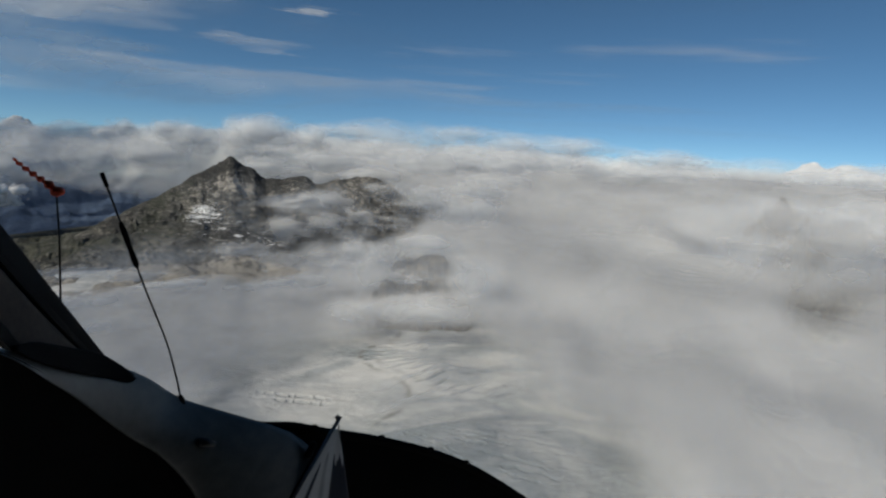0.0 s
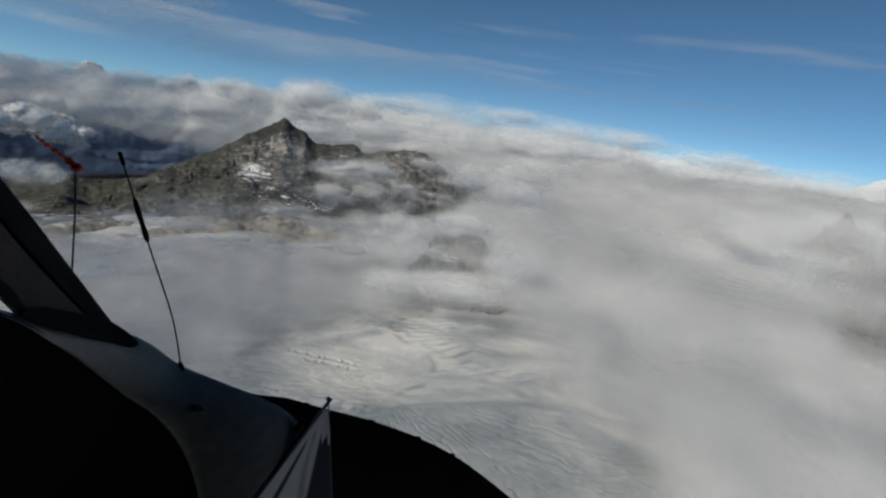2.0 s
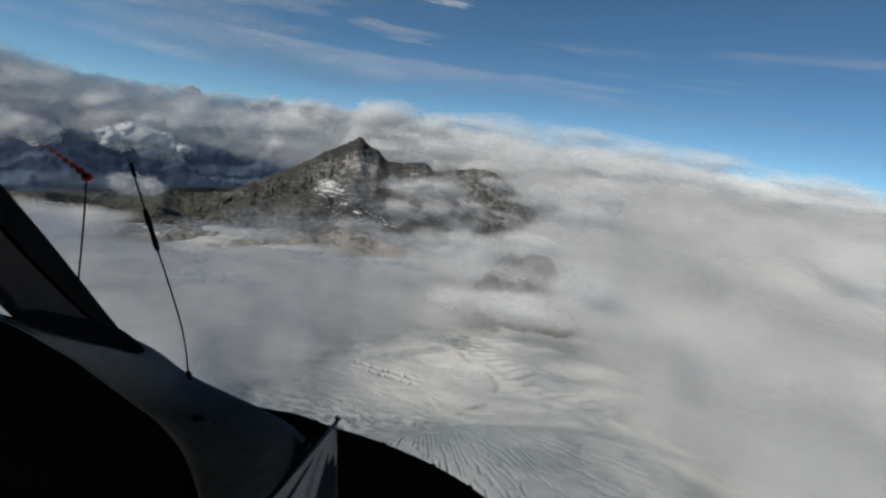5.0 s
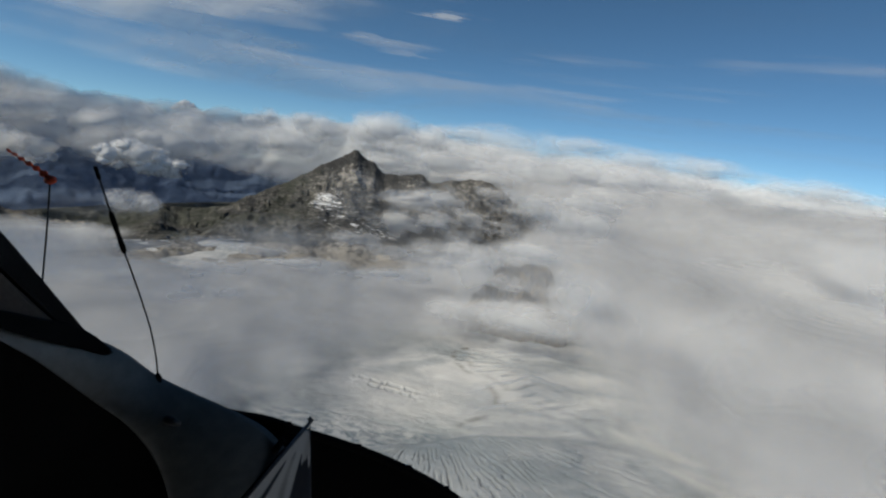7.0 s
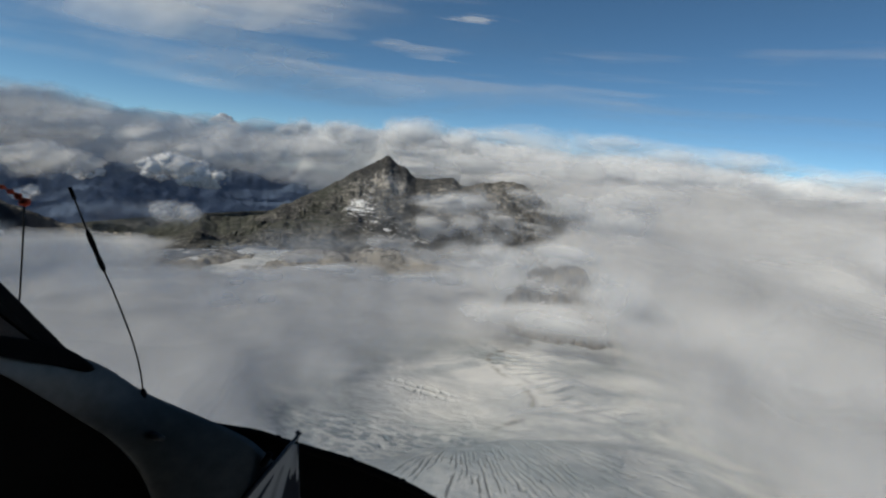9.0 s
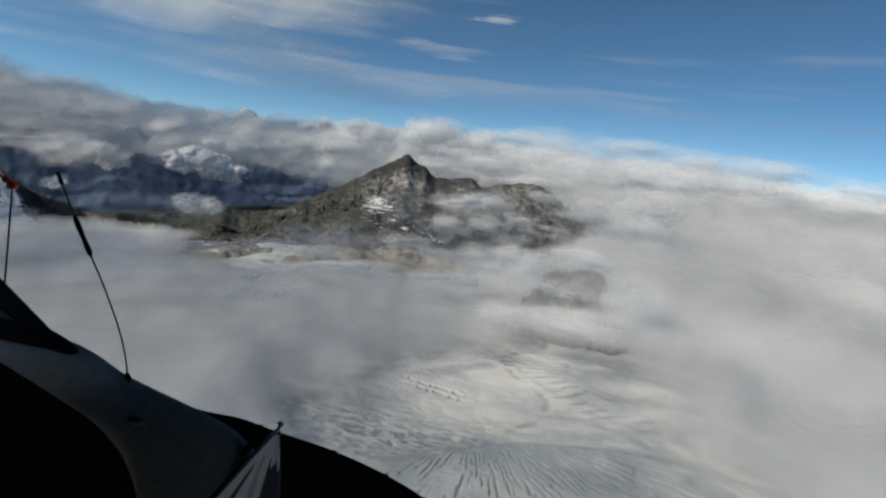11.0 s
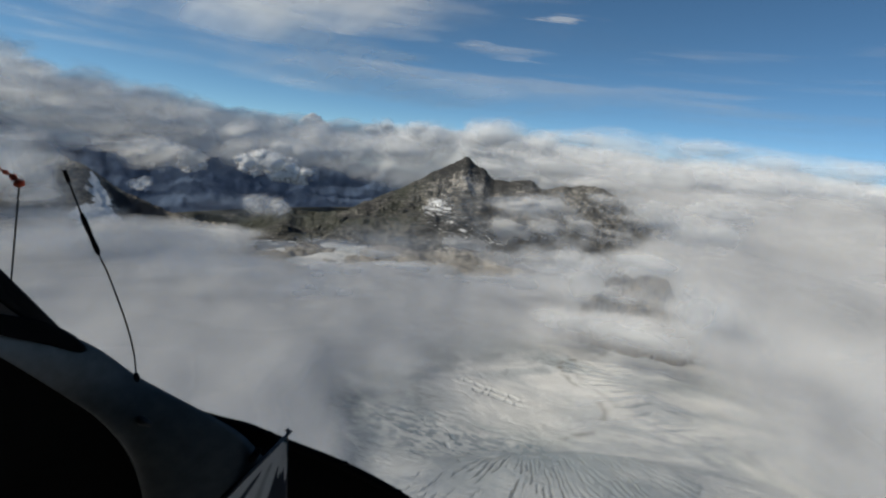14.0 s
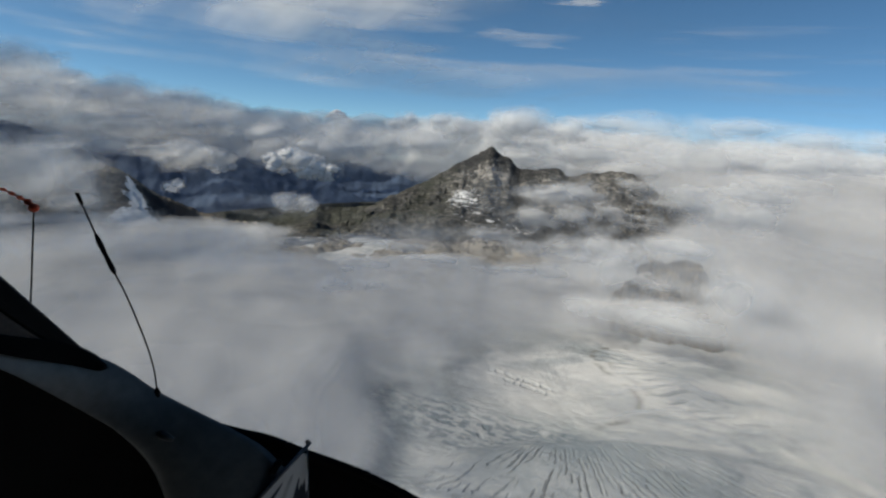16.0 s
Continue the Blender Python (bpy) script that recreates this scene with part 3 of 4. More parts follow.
rng = random.Random(5)
heap("cumulus_cloud", "row of rounded grey and white cumulus heads", HEAP_CLOUD,
     heads(-47, -34, 3.4, [(-60, -0.4), (-46, -1.0), (-40, -0.6), (-34, 0.5), (-30, 1.0)], 3.6, 1.9, 3850, rng, 2, 1.5, 0.4), 401, 1.1, bulge=0.6, ragged=0.3)
heap("cumulus_cloud", "row of rounded grey and white cumulus heads", HEAP_CLOUD,
     heads(-34, -14, 3.2, [(-36, 0.2), (-31, 1.0), (-25, 1.5), (-20, 2.3), (-17, 2.0), (-12, 1.5)], 3.2, 1.7, 3900, rng, 2, 1.6, 0.4), 402, 1.1, bulge=0.6, ragged=0.3)
heap("cumulus_cloud", "soft white cloud rising behind the peak", HAZE_CLOUD,
     heads(-20, 6, 4.0, [(-22, -0.5), (-12, -0.6), (0, -0.4), (8, -0.4)], 5.0, 1.6, 3450, rng, 2, 1.6), 403, 0.8)
heap("cumulus_cloud", "soft white cloud tops along the horizon", HAZE_CLOUD,
     heads(-12, 50, 5.5, [(-14, 2.2), (-5, 2.3), (6, 2.4), (14, 2.2), (30, 1.2), (60, 0.6)], 7.0, 1.7, 4000, rng, 2, 1.6), 404, 1.2, bulge=0.6)
heap("cumulus_cloud", "tall dark grey cloud mass shading the valley", HEAP_CLOUD,
     heads(-88, -64, 4.0, [(-90, 4.4), (-70, 4.3), (-64.5, 3.9), (-60, 2.9), (-55, 1.4), (-50, -0.2)], 4.8, 2.3, 2900, rng, 3, 1.5, 0.4)
     + heads(-64, -50, 4.0, [(-64.5, 3.8), (-60, 2.8), (-55, 1.5), (-50, 0.7)], 4.8, 2.0, 3950, rng, 3, 1.4, 0.4), 405, 1.1, bulge=0.6, ragged=0.3)


def cluster(az, el, wide, high, dist, count, scale=1.0):
    """Round heads heaped within an oval, the small ones towards its rim."""
    out = []
    for k in range(count):
        a, far = rng.uniform(0, 2 * math.pi), math.sqrt(rng.random())
        size = scale * high * (1.15 - 0.5 * far) * rng.uniform(0.7, 1.3)
        out.append((az + wide * far * math.cos(a), el + high * 0.75 * far * math.sin(a) + 0.25 * high * (1 - far), size * 1.45, size, dist + rng.uniform(-60, 60)))
    return out


BRIGHT = "bright cumulus cloud floating in the dark valley"


def shade_cloud_build(az, s, k):
    """An added, unseen flat-based cloud, outlined along the sun to shade the fog."""
    r = 900 + 3700 * s
    x, y = plan(az, r)
    lift = 560 + 60 * k + 15 * fbm(x / 500, y / 500, 61, 3)
    shift = (lift - FLOOR - 60) / math.tan(radians(SUN_EL))
    px, py = x - shift * math.sin(radians(SUN_AZ)), y - shift * math.cos(radians(SUN_AZ))
    bearing, away = np.degrees(np.arctan2(px, py)), np.hypot(px, py)
    right = eased(away, [(0, -12), (600, -18), (900, -24), (1150, -25), (1450, -19), (1700, -14), (2000, -14), (2600, -30)])
    limit = 2250 + 1750 * smooth(-52, -60, bearing)
    d = smooth(15, -20, bearing - right) * smooth(limit, limit - 450, away) * smooth(-130, -110, bearing)
    return r, lift, 0.9 * d * (1 - k * (1 - smooth(-50, -58, bearing) * smooth(2300, 2800, away)))


# out-of-view layer added to dim the fog, near ice and left bank
cloud("cumulus_cloud", shade_cloud_build, 2, SHADE_CLOUD, "added unseen cloud layer that shades the fog", 180, 110, -175, -60, "heaped clouds")
heap("valley_cloud", BRIGHT, PUFF_CLOUD, cluster(-44.2, -5.5, 3.0, 1.5, 3250, 30, 0.62) + cluster(-41.6, -6.1, 2.4, 0.8, 3230, 14), 406, 1.0, 1.0, 0.7, 0.5, contact=10)
heap("valley_cloud", "grey wisp of cloud drifting in the dark valley", HAZE_CLOUD, cluster(-53.8, -5.4, 3.4, 1.6, 3150, 16, 0.8) + cluster(-51.5, -6.2, 2.0, 0.6, 3150, 5), 407, 0.8, contact=10)
heap("valley_cloud", "small white cloud rising from the valley", HAZE_CLOUD, cluster(-44.4, -9.7, 2.2, 1.0, 2500, 14), 408, 1.1, ragged=0.5, contact=10)
heap("valley_cloud", "small white cloud rising from the valley", HAZE_CLOUD, cluster(-55.3, -8.2, 1.3, 0.6, 2500, 9), 415, 0.8, contact=10)
heap("ridge_cloud", "grey cloud wrapped round a rocky ridge", HAZE_CLOUD,
     [(-70.5, -5.0, 5, 2.6, 2100), (-66, -4.4, 3.4, 1.5, 2150), (-72.5, -8.6, 5, 2.0, 1950), (-66, -7.6, 3.2, 1.6, 2100), (-64.2, -4.2, 2.6, 1.0, 2200), (-64, -9.4, 3, 1.2, 2050), (-65.2, -6.2, 2.8, 2.0, 2020), (-67.5, -7.2, 4, 3.0, 1980), (-63.4, -8.0, 1.8, 1.6, 2060), (-63.5, -6.0, 3.2, 1.8, 2100), (-61, -4.3, 3.2, 1.2, 2700), (-57.5, -4.6, 3.4, 1.0, 3000)], 409, 1.1)
heap("foot_cloud", "soft low cloud lapping at the mountain's foot", FOOT_CLOUD,
     heads(-74, -18, 3.2, [(-76, -9.4), (-58, -9.9), (-52, -10.8), (-48, -12.4), (-44, -13.6), (-40, -14.6), (-34, -15.2), (-30, -15.6), (-26, -16.2), (-20, -15.6)], 4.4, 1.7, 1700, rng, 3, 1.2, 0.4), 410, 1.1, 0.85, 0.4)
heap("crag_cloud", "white cloud pouring round a crag", HAZE_CLOUD,
     [(-13.5, -12.6, 5, 1.8, 1550), (-9.5, -11.8, 3.6, 1.8, 1540), (-9.5, -18.4, 4.5, 1.7, 1420), (-18.5, -15.4, 5, 1.2, 1600)], 411, 1.2, contact=25)
heap("mountain_haze", "thin grey haze hanging before the mountain", HAZE_CLOUD,
     [(-22, -8, 11, 5, 2000), (-13, -8, 11, 5, 1980), (-33, -12.5, 10, 2.2, 1900), (-46, -9.5, 10, 2.5, 1950), (-64, -8, 10, 4.5, 1900), (-30, -12.5, 12, 3.2, 1850), (-20, -12, 10, 3.4, 1840)], 421, 1.2, 0.26, 0.2)
heap("crag_veil", "thin cloud dissolving round a brown crag", HAZE_CLOUD,
     [(-6.2, -12.2, 3.0, 1.8, 1430), (-1.0, -10.9, 4.5, 1.1, 1430), (1.6, -12.6, 2.4, 1.6, 1420), (-5.6, -14.6, 2.6, 1.2, 1400), (-3.4, -15.2, 2.6, 0.9, 1400)], 422, 1.2, 0.75, 0.5, 0.7, contact=8)
heap("crag_cloud", "low white cloud lapping at a crag's foot", HAZE_CLOUD,
     [(-2.5, -18.0, 9, 2.6, 1350), (1.5, -18.4, 9, 3.2, 1330), (-6, -18.6, 8, 3.0, 1330), (-1.0, -18.6, 8, 2.0, 1320), (0.5, -17.6, 6, 2.2, 1340), (-2.0, -10.7, 7, 1.7, 1420), (-7.6, -14.2, 4, 3.6, 1400), (3.6, -14.6, 4, 4.0, 1380), (-4.5, -18.2, 6, 1.8, 1315)], 425, 1.4, 1.0, 0.3, 0.24, contact=8)
heap("foot_wisp", "soft white wisps rising against the mountain's apron", HAZE_CLOUD,
     [(-17.5, -13.0, 4, 1.5, 1830), (-13.5, -11.4, 4, 1.9, 1830), (-10.5, -10.6, 3.4, 1.8, 1800), (-37, -13.2, 4, 0.9, 1800), (-32, -14.2, 4, 0.8, 1780), (-43, -13.8, 4.5, 0.9, 1780), (-27.5, -15.2, 4, 0.7, 1740), (-22, -15.8, 4, 0.7, 1700), (-15.5, -15.2, 6, 1.4, 1640), (-11, -13.6, 4, 1.0, 1650)], 423, 1.2, 0.9, 0.3, 0.6)
heap("tower_veil", "pale cloud half hiding a rock tower", HAZE_CLOUD,
     [(33, -4.6, 6, 3.2, 2150), (38.5, -6, 7, 4, 2120), (31, -8, 7, 4, 2080), (35.5, -10.5, 9, 4, 2050), (41, -3.6, 6, 2.0, 2150)], 424, 1.3, 0.9, 0.4, 0.5, contact=10)
heap("ridge_veil", "thin cloud trailing across the rocky ridge", HAZE_CLOUD,
     [(-12.5, -6.4, 3.0, 1.3, 2300), (-9, -7.8, 3.2, 1.5, 2250), (-6, -5.2, 3.0, 1.4, 2280), (-17, -9.4, 4, 1.5, 2000), (-13.5, -9.0, 2.6, 1.4, 2100), (-5, -8.2, 4, 1.6, 2200), (-21.5, -11.8, 4, 0.8, 1900)], 414, 1.0, 0.85, 0.8, 0.9)
heap("crag_cloud", "white cloud pouring over the ridge", HAZE_CLOUD,
     [(1.5, -6.6, 5, 2.4, 2250), (-3.5, -6.5, 4.5, 2.0, 2200), (-2.2, -4.9, 3.4, 1.2, 2300), (3, -4.6, 5, 1.6, 2350), (-5.5, -9.0, 3.6, 1.2, 2150)], 412, 0.9, 1.0, 0.8, 0.7)


# cirrus high overhead
def cirrus(az, el, wide, high, seed, strength, slant=0.0):
    def build(a, s, k):
        u, v = (a - az) / wide, (s - 0.5) * 2.6
        body = 1 - np.sqrt(u * u + v * v) + 0.5 * fbm(u * 1.6 + seed, v * 2.2 + 0.6 * u, seed + 3, 5)
        r = 4700 - 350 * v
        e = el + v * high + slant * u
        return r, r * np.tan(np.radians(e)), np.clip(body * 1.2, 0, 1) * strength
    return cloud("cirrus_cloud", build, 1, CIRRUS_CLOUD, "thin white streaks of high cirrus cloud", 110, 50, az - wide * 1.4, az + wide * 1.4, "cirrus in the sky")


cirrus(-35, 11.9, 21, 2.5, 201, 1.0, 0.6)
cirrus(-50, 8.0, 26, 3.6, 203, 0.6, -0.5)
cirrus(-58, 13.5, 24, 3.0, 209, 0.55)
cirrus(-14.8, 12.6, 3.6, 0.45, 202, 1.0)
cirrus(-20, 9.0, 6, 0.8, 206, 0.5)
cirrus(0, 9.9, 11, 0.8, 204, 0.4)
cirrus(3, 8.0, 14, 1.0, 205, 0.28)
cirrus(22, 10.5, 15, 1.2, 210, 0.26)
cirrus(-12, 6.2, 18, 1.2, 207, 0.5)
cirrus(-30, 4.6, 46, 2.6, 211, 0.34)
cirrus(20, 3.2, 36, 1.8, 212, 0.12)
cirrus(-20, 13.5, 60, 5.5, 213, 0.14)
cirrus(-48, 11, 40, 5.0, 214, 0.26)


# far snow summits standing out of the cloud
def summit(az, el, wide, seed):
    a, s = np.meshgrid(np.linspace(az - wide, az + wide, 40), np.linspace(0, 1, 14))
    u = (a - az) / wide
    crest = (1 - np.abs(u)) ** 0.9 * (0.94 + 0.16 * fbm(u * 4, 0 * u, seed, 4))
    low = el - 1.5
    e = low + (el - low) * np.clip(crest, 0, 2) * np.where(s < 0.5, 2 * s, 2 - 2 * s)
    r = 4850 + 60 * s
    x, y = plan(a, r)
    ob = sheet("snow_summit", x, y, r * np.tan(np.radians(e)) + 2 * fbm(x / 40, y / 40, seed + 1, 3), FAR_SNOW, snow=1.6 + 0 * x, turf=0 * x, pale=0 * x)
    return tagged(ob, "distant snow-covered summit above the clouds", "mountain", "snow summits on the horizon", "structure")


for az, el, wide, seed in ((-39.8, 0.9, 1.5, 300), (35.0, 0.85, 2.6, 321), (37.6, 0.95, 2.8, 328)):
    summit(az, el, wide, seed)


# ---- the helicopter's cockpit ----
cockpit = new("helicopter_cockpit")
cockpit.matrix_world = pose(-0.001, 0.001, 0.003, 78.04, 0, 15.52) @ pose(0, 0, 0, 0, 0, 6.08)
tagged(cockpit, "dark helicopter cockpit with grey hood and black windscreen post", "helicopter")

HOOD = dull_material("hood_paint", (0.066, 0.074, 0.078), 0.45, 30, 0.3, specular=0.4)
BLACK = dull_material("black_trim", (0.0025, 0.0025, 0.003), 0.8, 60, 0.4, specular=0.06)
RUBBER = dull_material("black_rubber", (0.004, 0.004, 0.0045), 0.7, 80, 0.3, specular=0.07)
LINING = dull_material("post_lining", (0.050, 0.038, 0.031), 0.85, 90, 0.25)
WHIP = dull_material("antenna_coating", (0.018, 0.020, 0.022), 0.5, 200, 0.3)
STEEL = dull_material("brushed_steel", (0.10, 0.10, 0.105), 0.4, 120, 0.3, 0.7)
ORANGE = dull_material("orange_ribbon", (0.62, 0.075, 0.03), 0.7, 300, 0.35)


def at(u, v, d):
    """A point seen from the seat: to the right, up, and d metres ahead."""
    return Vector((u * d, v * d, -d))


def reach(u):
    """How far ahead the parts of the hood and posts stand."""
    return float(np.interp(u, (-1.5, -1.3, -0.93, -0.78, -0.69, -0.56, -0.385, -0.16, 0, 0.2), (0.5, 0.62, 0.92, 1.075, 1.19, 1.31, 1.41, 1.56, 1.62, 1.66)))


def spline(points, count):
    """A Catmull-Rom line through points."""
    out = []
    pts = [points[0] * 2 - points[1], *points, points[-1] * 2 - points[-2]]
    for k in range(count):
        s = k / (count - 1) * (len(points) - 1)
        i = min(int(s), len(points) - 2)
        t = s - i
        a, b, c, d = pts[i:i + 4]
        out.append(0.5 * (2 * b + (c - a) * t + (2 * a - 5 * b + 4 * c - d) * t * t + (3 * b - a - 3 * c + d) * t ** 3))
    return out


def part(name, bm, material, parent, label=""):
    mesh = bpy.data.meshes.new(name)
    bmesh.ops.recalc_face_normals(bm, faces=bm.faces)
    bm.to_mesh(mesh)
    bm.free()
    mesh.polygons.foreach_set("use_smooth", np.ones(len(mesh.polygons), bool))
    mesh.materials.append(material)
    ob = new(name, mesh)
    ob.parent = parent
    return tagged(ob, label)


def loft(rows, closed=False, caps=False, bm=None):
    bm = bm or bmesh.new()
    made = [[bm.verts.new(p) for p in row] for row in rows]
    n = len(made[0])
    for a, b in zip(made, made[1:]):
        for i in range(n if closed else n - 1):
            bm.faces.new((a[i], a[(i + 1) % n], b[(i + 1) % n], b[i]))
    if caps:
        bm.faces.new(made[0])
        bm.faces.new(made[-1][::-1])
    return bm


def tube(line, radii, sides=10, bm=None, flat=1.0):
    rows = []
    for i, p in enumerate(line):
        along = (line[min(i + 1, len(line) - 1)] - line[max(i - 1, 0)]).normalized()
        side = along.cross(Vector((0, 0, 1))).normalized()
        up = side.cross(along)
        r = radii[i] if isinstance(radii, list) else radii
        rows.append([p + (side * math.cos(a) + up * math.sin(a) * flat) * r for a in (2 * math.pi * k / sides for k in range(sides))])
    return loft(rows, True, True, bm)


def strip(left, right, thick, count=40, crown=0.0):
    """A long board between two edges, with rounded faces and a thickness away from the seat."""
    a, b = spline(left, count), spline(right, count)
    rows = []
    for p, q in zip(a, b):
        row = []
        for k in range(13):
            s = k / 12
            row.append(p.lerp(q, s) + Vector((0, 0, crown * (1 - (2 * s - 1) ** 4))))
        row += [q + q.normalized() * thick, p + p.normalized() * thick]
        rows.append(row)
    return loft(rows, True, True)


# hood over the instruments: from the lower lip up and over the crest
crest = [at(u, v, reach(u)) for u, v in ((-1.5, -0.02), (-1.25, -0.09), (-1.072, -0.142), (-0.936, -0.174), (-0.80, -0.196), (-0.687, -0.208), (-0.623, -0.234), (-0.558, -0.277), (-0.479, -0.313), (-0.396, -0.349), (-0.344, -0.377), (-0.305, -0.414))]
lip = [at(u, v, reach(u) - 0.01) for u, v in ((-1.5, -0.024), (-1.25, -0.096), (-1.072, -0.149), (-0.936, -0.193), (-0.86, -0.228), (-0.795, -0.261), (-0.679, -0.334), (-0.621, -0.372), (-0.571, -0.426), (-0.541, -0.487), (-0.527, -0.55), (-0.52, -0.66))]
crest_line, lip_line = spline(crest, 70), spline(lip, 70)
rows = []
for p, q in zip(crest_line, lip_line):
    row = []
    for k in range(5):
        a = math.pi * (0.5 + k / 4 * 0.5)
        row.append(q + Vector((0.006 * math.cos(a), -0.006 * (1 - math.sin(a)), -0.03 * (1 - math.sin(a)))))
    row.reverse()
    for k in range(1, 22):
        s = k / 22
        w = q.lerp(p, s)
        row.append(w + Vector((0, 0, min(0.035, 0.25 * (p - q).length) * math.sin(math.pi * s) ** 0.8)))
    for k in range(9):
        a = k / 8 * math.pi * 0.5
        row.append(p + p.normalized() * 0.05 * math.sin(a) + Vector((0, -min(0.09, 0.7 * (p - q).length + 0.003) * (1 - math.cos(a)), 0)))
    rows.append(row)
hood = part("instrument_hood", loft(rows), HOOD, cockpit, "matt blue-grey painted hood")
knob = at(-0.531, -0.363, reach(-0.531) - 0.03)
bm = tube([knob + Vector((-0.012, 0.004, 0.0)), knob + Vector((-0.006, 0.004, 0.012)), knob + Vector((0.004, 0.002, 0.014)), knob + Vector((0.024, -0.010, 0.004))],
          [0.005, 0.010, 0.011, 0.006], 12)
part("hood_latch", bm, WHIP, hood, "small dark metal latch")

clip = at(-0.318, -0.412, reach(-0.318) - 0.02)
bm = bmesh.new()
bmesh.ops.create_cube(bm, size=1, matrix=Matrix.Translation(clip) @ Matrix.Rotation(-0.6, 4, "Z") @ Matrix.Diagonal((0.018, 0.046, 0.02, 1)))
bmesh.ops.bevel(bm, geom=bm.edges[:], offset=0.004, segments=3, affect="EDGES")
part("hood_clip", bm, RUBBER, hood, "small black rubber clip")

# black face under the hood
rows = []
for q in lip_line:
    rows.append([q + Vector((0.0, -0.008, -0.025)), q + Vector((-0.10, -0.12, -0.02)), q + Vector((-0.30, -0.35, 0.0)), q + Vector((-0.55, -0.7, 0.05))])
part("instrument_panel", loft(rows), BLACK, cockpit, "black instrument panel in shade")

# black coaming that runs on from the hood under the windscreen
edge = spline([at(u, v, reach(u) + 0.01) for u, v in ((-0.46, -0.335), (-0.396, -0.347), (-0.340, -0.356), (-0.274, -0.377), (-0.158, -0.412), (-0.056, -0.454), (0.028, -0.501), (0.10, -0.556), (0.20, -0.643), (0.31, -0.745), (0.44, -0.90))], 72)
rows = []
for p in edge:
    row = [p + p.normalized() * 0.05 + Vector((0, -0.04, 0))]
    for k in range(7):
        a = math.pi * k / 6
        row.append(p + Vector((0, 0.012 * math.sin(a) - 0.012, -0.012 * math.cos(a) * -1 - 0.012)))
    row += [p + Vector((-0.02, -0.08, 0.0)), p + Vector((-0.06, -0.25, -0.03)), p + Vector((-0.12, -0.5, -0.05))]
    rows.append(row)
coaming = part("coaming", loft(rows), BLACK, cockpit, "black padded coaming")
for u, v in ((-0.158, -0.411), (-0.056, -0.453), (-0.300, -0.368), (0.02, -0.495)):
    p = at(u, v, reach(u) + 0.015)
    bm = bmesh.new()
    bmesh.ops.create_uvsphere(bm, u_segments=12, v_segments=8, radius=0.009, matrix=Matrix.Translation(p) @ Matrix.Diagonal((1.6, 0.7, 1, 1)))
    part("screw", bm, RUBBER, coaming)

# windscreen post: lining between two seals, on a black foot
def along_post(*points):
    return [at(u, v, reach(u)) for u, v in points]


outer = along_post((-1.30, 0.39), (-1.078, 0.179), (-0.878, -0.012), (-0.788, -0.105), (-0.686, -0.212))
outer_in = along_post((-1.32, 0.36), (-1.077, 0.126), (-0.940, -0.008), (-0.815, -0.119), (-0.715, -0.208))
mid_right = along_post((-1.32, 0.33), (-1.077, 0.101), (-0.973, -0.008), (-0.842, -0.120), (-0.740, -0.200))
mid_left = along_post((-1.32, 0.18), (-1.074, -0.030), (-0.991, -0.101), (-0.95, -0.137), (-0.905, -0.178))
inner_in = along_post((-1.318, 0.185), (-1.071, -0.026), (-0.988, -0.098), (-0.947, -0.133), (-0.902, -0.174))
inner = along_post((-1.33, 0.13), (-1.073, -0.066), (-1.0, -0.124), (-0.965, -0.151), (-0.930, -0.180))
post = part("windscreen_post", strip(mid_left, mid_right, 0.02, 30, 0.006), LINING, cockpit, "brown-grey lined windscreen post")
part("post_core", strip([p + p.normalized() * 0.012 for p in inner], [p.lerp(q, 0.12) + p.normalized() * 0.012 for p, q in zip(outer, inner)], 0.015, 30, 0.0), BLACK, post, "black post core")
part("post_seal", strip(outer_in, outer, 0.02, 30, 0.008), RUBBER, post, "black rubber seal")
part("post_edge", strip([(a + b) / 2 for a, b in zip(outer_in, mid_right)], [a.lerp(b, 0.35) for a, b in zip(outer_in, outer)], 0.015, 30, 0.012), RUBBER, post, "raised black edge")
part("post_seal", strip(inner, inner_in, 0.02, 30, 0.008), RUBBER, post, "black rubber seal")
foot_top = [at(u, v, reach(u) - 0.012) for u, v in ((-0.937, -0.164), (-0.881, -0.160), (-0.800, -0.172), (-0.732, -0.182), (-0.685, -0.203), (-0.651, -0.228))]
foot_low = [at(u, v, reach(u) - 0.016) for u, v in ((-0.936, -0.176), (-0.880, -0.195), (-0.799, -0.214), (-0.717, -0.229), (-0.666, -0.240), (-0.648, -0.234))]
part("post_foot", strip(foot_low, foot_top, 0.03, 30, 0.008), BLACK, post, "black moulded foot")

# whip antenna on the nose
line = spline([at(-0.557, -0.280, 1.312), at(-0.563, -0.235, 1.305), at(-0.578, -0.176, 1.28), at(-0.611, -0.087, 1.24), at(-0.630, -0.042, 1.21), at(-0.661, 0.035, 1.165), at(-0.695, 0.124, 1.124)], 70)
antenna = part("antenna", tube(line, 0.0021, 8), WHIP, cockpit, "thin black whip antenna, bent by the wind")
coil = line[46:59]
part("loading_coil", tube(coil, [0.0030] + [0.0056 + 0.0006 * math.sin(k) for k in range(len(coil) - 2)] + [0.0032], 12), RUBBER, antenna, "thicker black coil sleeve")
part("tip_cap", tube(line[66:], 0.0042, 10), RUBBER, antenna)
part("antenna_base", tube([line[0] + Vector((0.001, -0.02, 0)), line[0], line[2]], [0.010, 0.008, 0.004], 12), RUBBER, antenna)

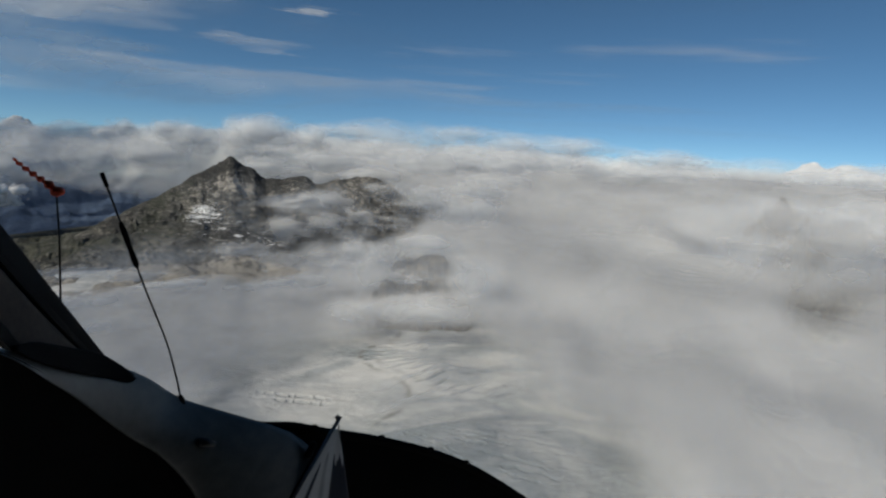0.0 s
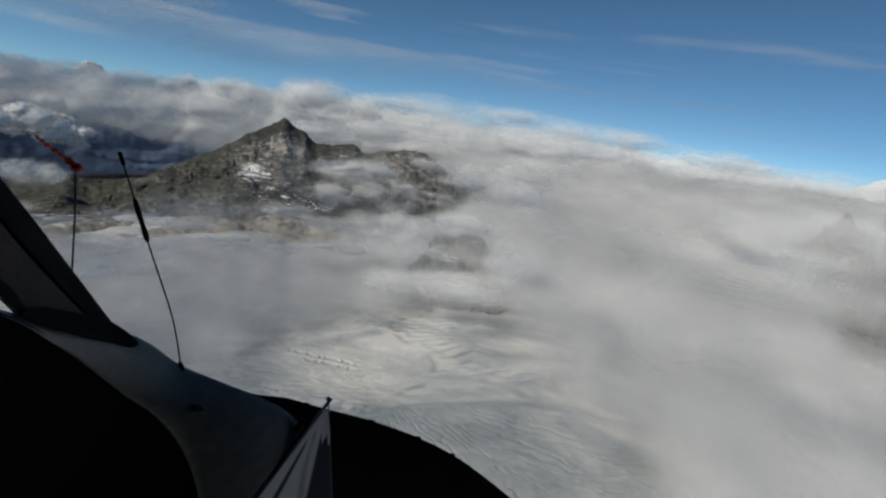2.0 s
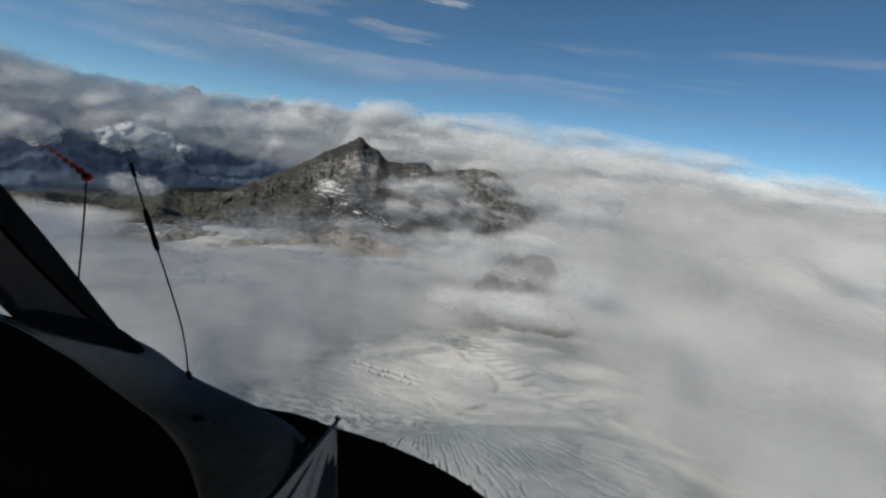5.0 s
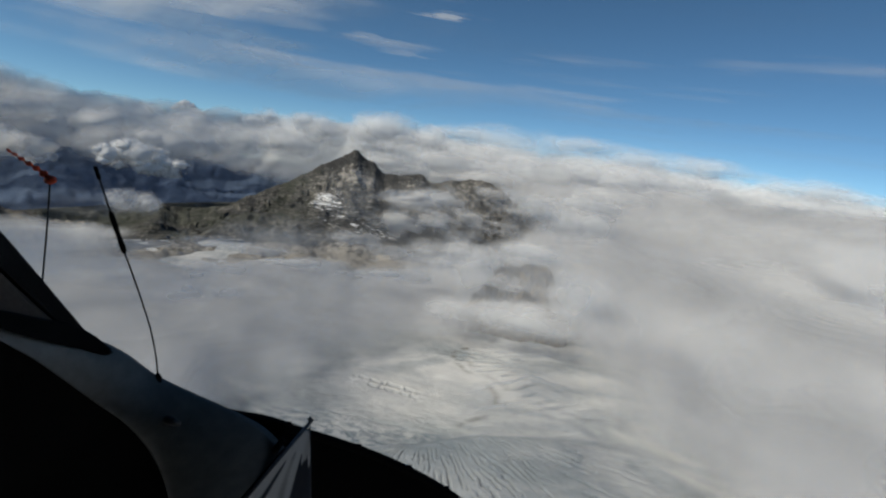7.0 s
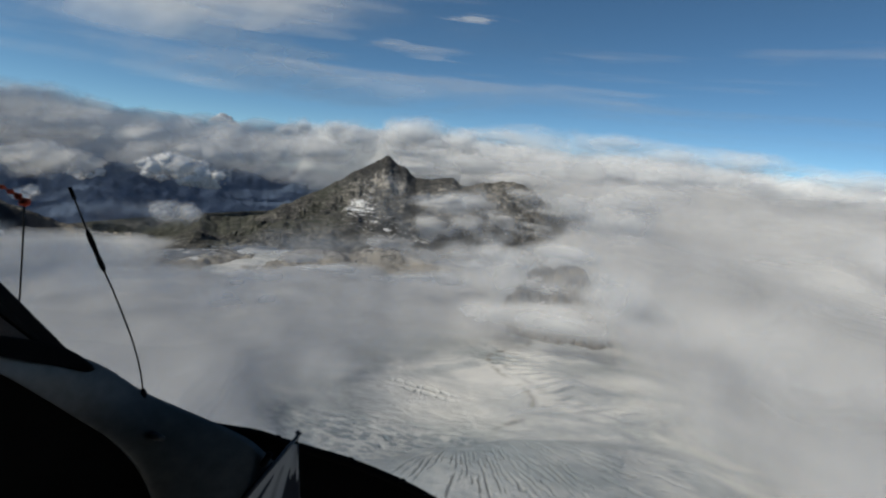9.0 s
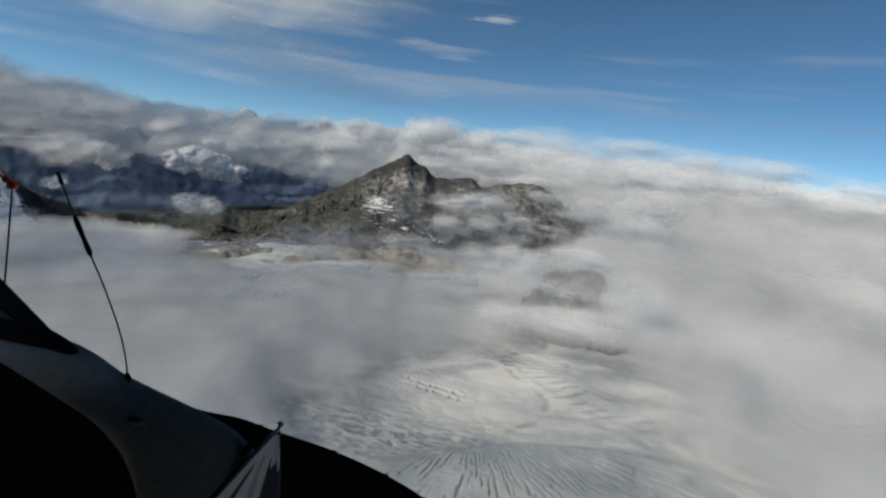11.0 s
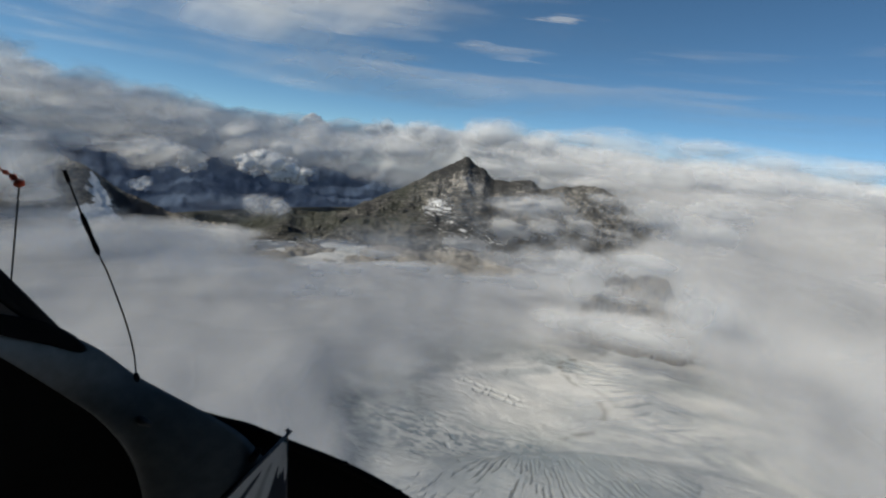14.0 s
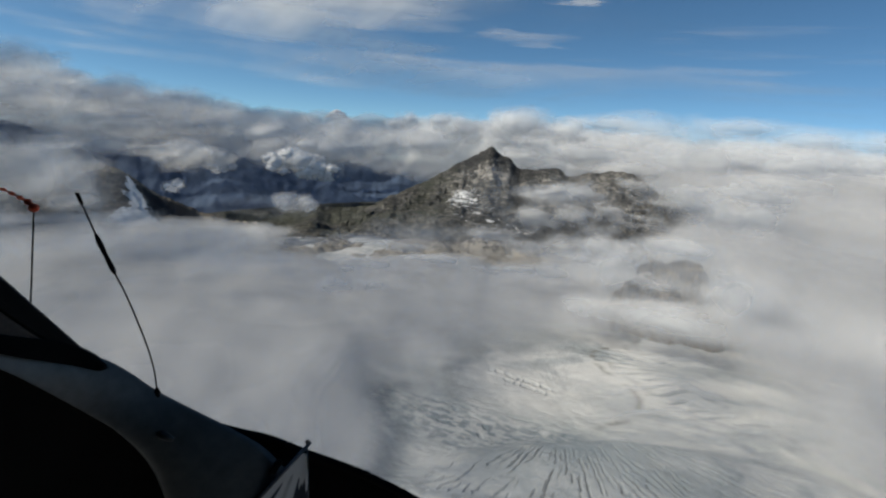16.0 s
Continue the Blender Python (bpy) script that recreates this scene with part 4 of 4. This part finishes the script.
# wind tell-tale: an orange ribbon knotted on a thin wire
wire = spline([at(-0.797, -0.16, 1.08), at(-0.792, -0.088, 1.08), at(-0.786, 0.010, 1.075), at(-0.782, 0.098, 1.075)], 30)
telltale = part("wind_telltale", tube(wire, 0.0019, 8), WHIP, cockpit, "thin dark wire with an orange ribbon")
ribbon = spline([at(-0.779, 0.092, 1.075), at(-0.797, 0.108, 1.066), at(-0.817, 0.120, 1.05), at(-0.838, 0.132, 1.03), at(-0.858, 0.143, 1.008), at(-0.873, 0.150, 0.987)], 40)
radii = [0.0052 + 0.0022 * math.sin(k * 1.1) + 0.004 * max(0, 1 - k / 12) - 0.00007 * k for k in range(40)]
part("ribbon", tube(ribbon, radii, 9, None, 0.55), ORANGE, telltale, "orange ribbon streaming in the wind")
bm = bmesh.new()
bmesh.ops.create_icosphere(bm, subdivisions=2, radius=0.011, matrix=Matrix.Translation(at(-0.781, 0.094, 1.073)) @ Matrix.Diagonal((1.1, 0.8, 0.8, 1)))
for v in bm.verts:
    v.co += Vector((0, 0.002 * math.sin(v.co.x * 900), 0.001))
part("knot", bm, ORANGE, telltale)

# little pennant on a slanting staff
n = Nodes("pennant_cloth")
p = n.coords()
blot = n.math("ADD", n.attribute("motif"), n.math("MULTIPLY", n.math("SUBTRACT", n.noise(p, 26, 4, 0.5), 0.5), 0.25))
weave = n.ramp(n.noise(p, 300, 4), (0.3, (0.66, 0.66, 0.67)), (0.7, (0.76, 0.76, 0.76)))
n.surface(n.mix(n.step(blot, 0.2, 0.95), weave, (0.05, 0.055, 0.075)), 0.8)
CLOTH = n.mat
top = at(-0.257, -0.366, 1.46)
staff_low = at(-0.452, -0.60, 1.35)
fly_low = at(-0.250, -0.60, 1.46)
staff_low, fly_low = top.lerp(staff_low, 1.7), top.lerp(fly_low, 1.7)
staff = part("staff", tube([top + (top - staff_low) * 0.02, top.lerp(staff_low, 0.5), staff_low], 0.0052, 10), STEEL, cockpit, "thin dark metal staff with a pennant")
X, Y, Z, MO = [np.zeros((70, 36)) for _ in range(4)]
for i in range(70):
    s = 0.04 + 0.96 * i / 69
    a, b = top.lerp(staff_low, s), top.lerp(fly_low, s)
    for j in range(36):
        w = j / 35
        q = a.lerp(b, w) + Vector((0, 0, 0.014 * math.sin(w * 7 + s * 3) * w * s))
        X[i, j], Y[i, j], Z[i, j] = q
        rag = 0.02 * math.sin(w * 31) + 0.015 * math.sin(w * 57 + 1)
        dark = float(smooth(0.175, 0.20, s + rag)) * float(smooth(0.60, 0.68, w))
        # a crease's grey shade, painted in along with the dark motif
        fold_shade = 0.55 * float(smooth(0.12, 0.16, s)) * math.exp(-((w - 0.42 - 0.5 * (s - 0.2)) / 0.09) ** 2)
        wedge = float(smooth(0.20, 0.24, s + rag)) * math.exp(-((w - 0.24) / 0.05) ** 2)
        MO[i, j] = max(dark, fold_shade, wedge)
cloth = sheet("pennant", X, Y, Z, CLOTH, staff, motif=MO)
solid = cloth.modifiers.new("thick", "SOLIDIFY")
solid.thickness = 0.0015
tagged(cloth, "white pennant with a dark motif and a painted fold shade")
part("pennant_edge", tube([top.lerp(fly_low, k / 12) + Vector((0, 0, 0.001)) for k in range(13)], 0.0022, 6), STEEL, staff)
bm = tube([top + Vector((-0.001, 0.002, 0)), top + Vector((0.0, 0.016, 0))], [0.004, 0.0035], 8)
for way in ((0.008, 0), (-0.008, 0), (0.001, 0.008)):
    tube([top + Vector((0, 0.010, 0)), top + Vector((way[0], 0.010 + way[1], 0))], [0.003, 0.0022], 8, bm)
part("finial", bm, STEEL, staff, "small cross-shaped finial")

# cabin shell, rounded, closed above and behind the seat
def ring(z, grow, a=1.6, b=1.0):
    out = []
    for k in range(48):
        t = 2 * math.pi * k / 48
        c, q = math.cos(t), math.sin(t)
        out.append(Vector((math.copysign(abs(c) ** 0.5, c) * (a * grow), math.copysign(abs(q) ** 0.5, q) * (b * grow) - 0.3, z)))
    return out


inside = [ring(z, g) for z, g in ((-0.85, 0.99), (-0.4, 1.0), (0.3, 1.0), (0.9, 0.97), (1.25, 0.88), (1.45, 0.7), (1.55, 0.4), (1.58, 0.05))]
outside = [ring(z, g) for z, g in ((1.64, 0.05), (1.61, 0.42), (1.5, 0.74), (1.29, 0.93), (0.92, 1.02), (0.3, 1.05), (-0.4, 1.05), (-0.86, 1.03), (-0.85, 0.99))]
part("cabin_shell", loft(inside + outside, True, False), BLACK, cockpit, "black rounded cabin shell")
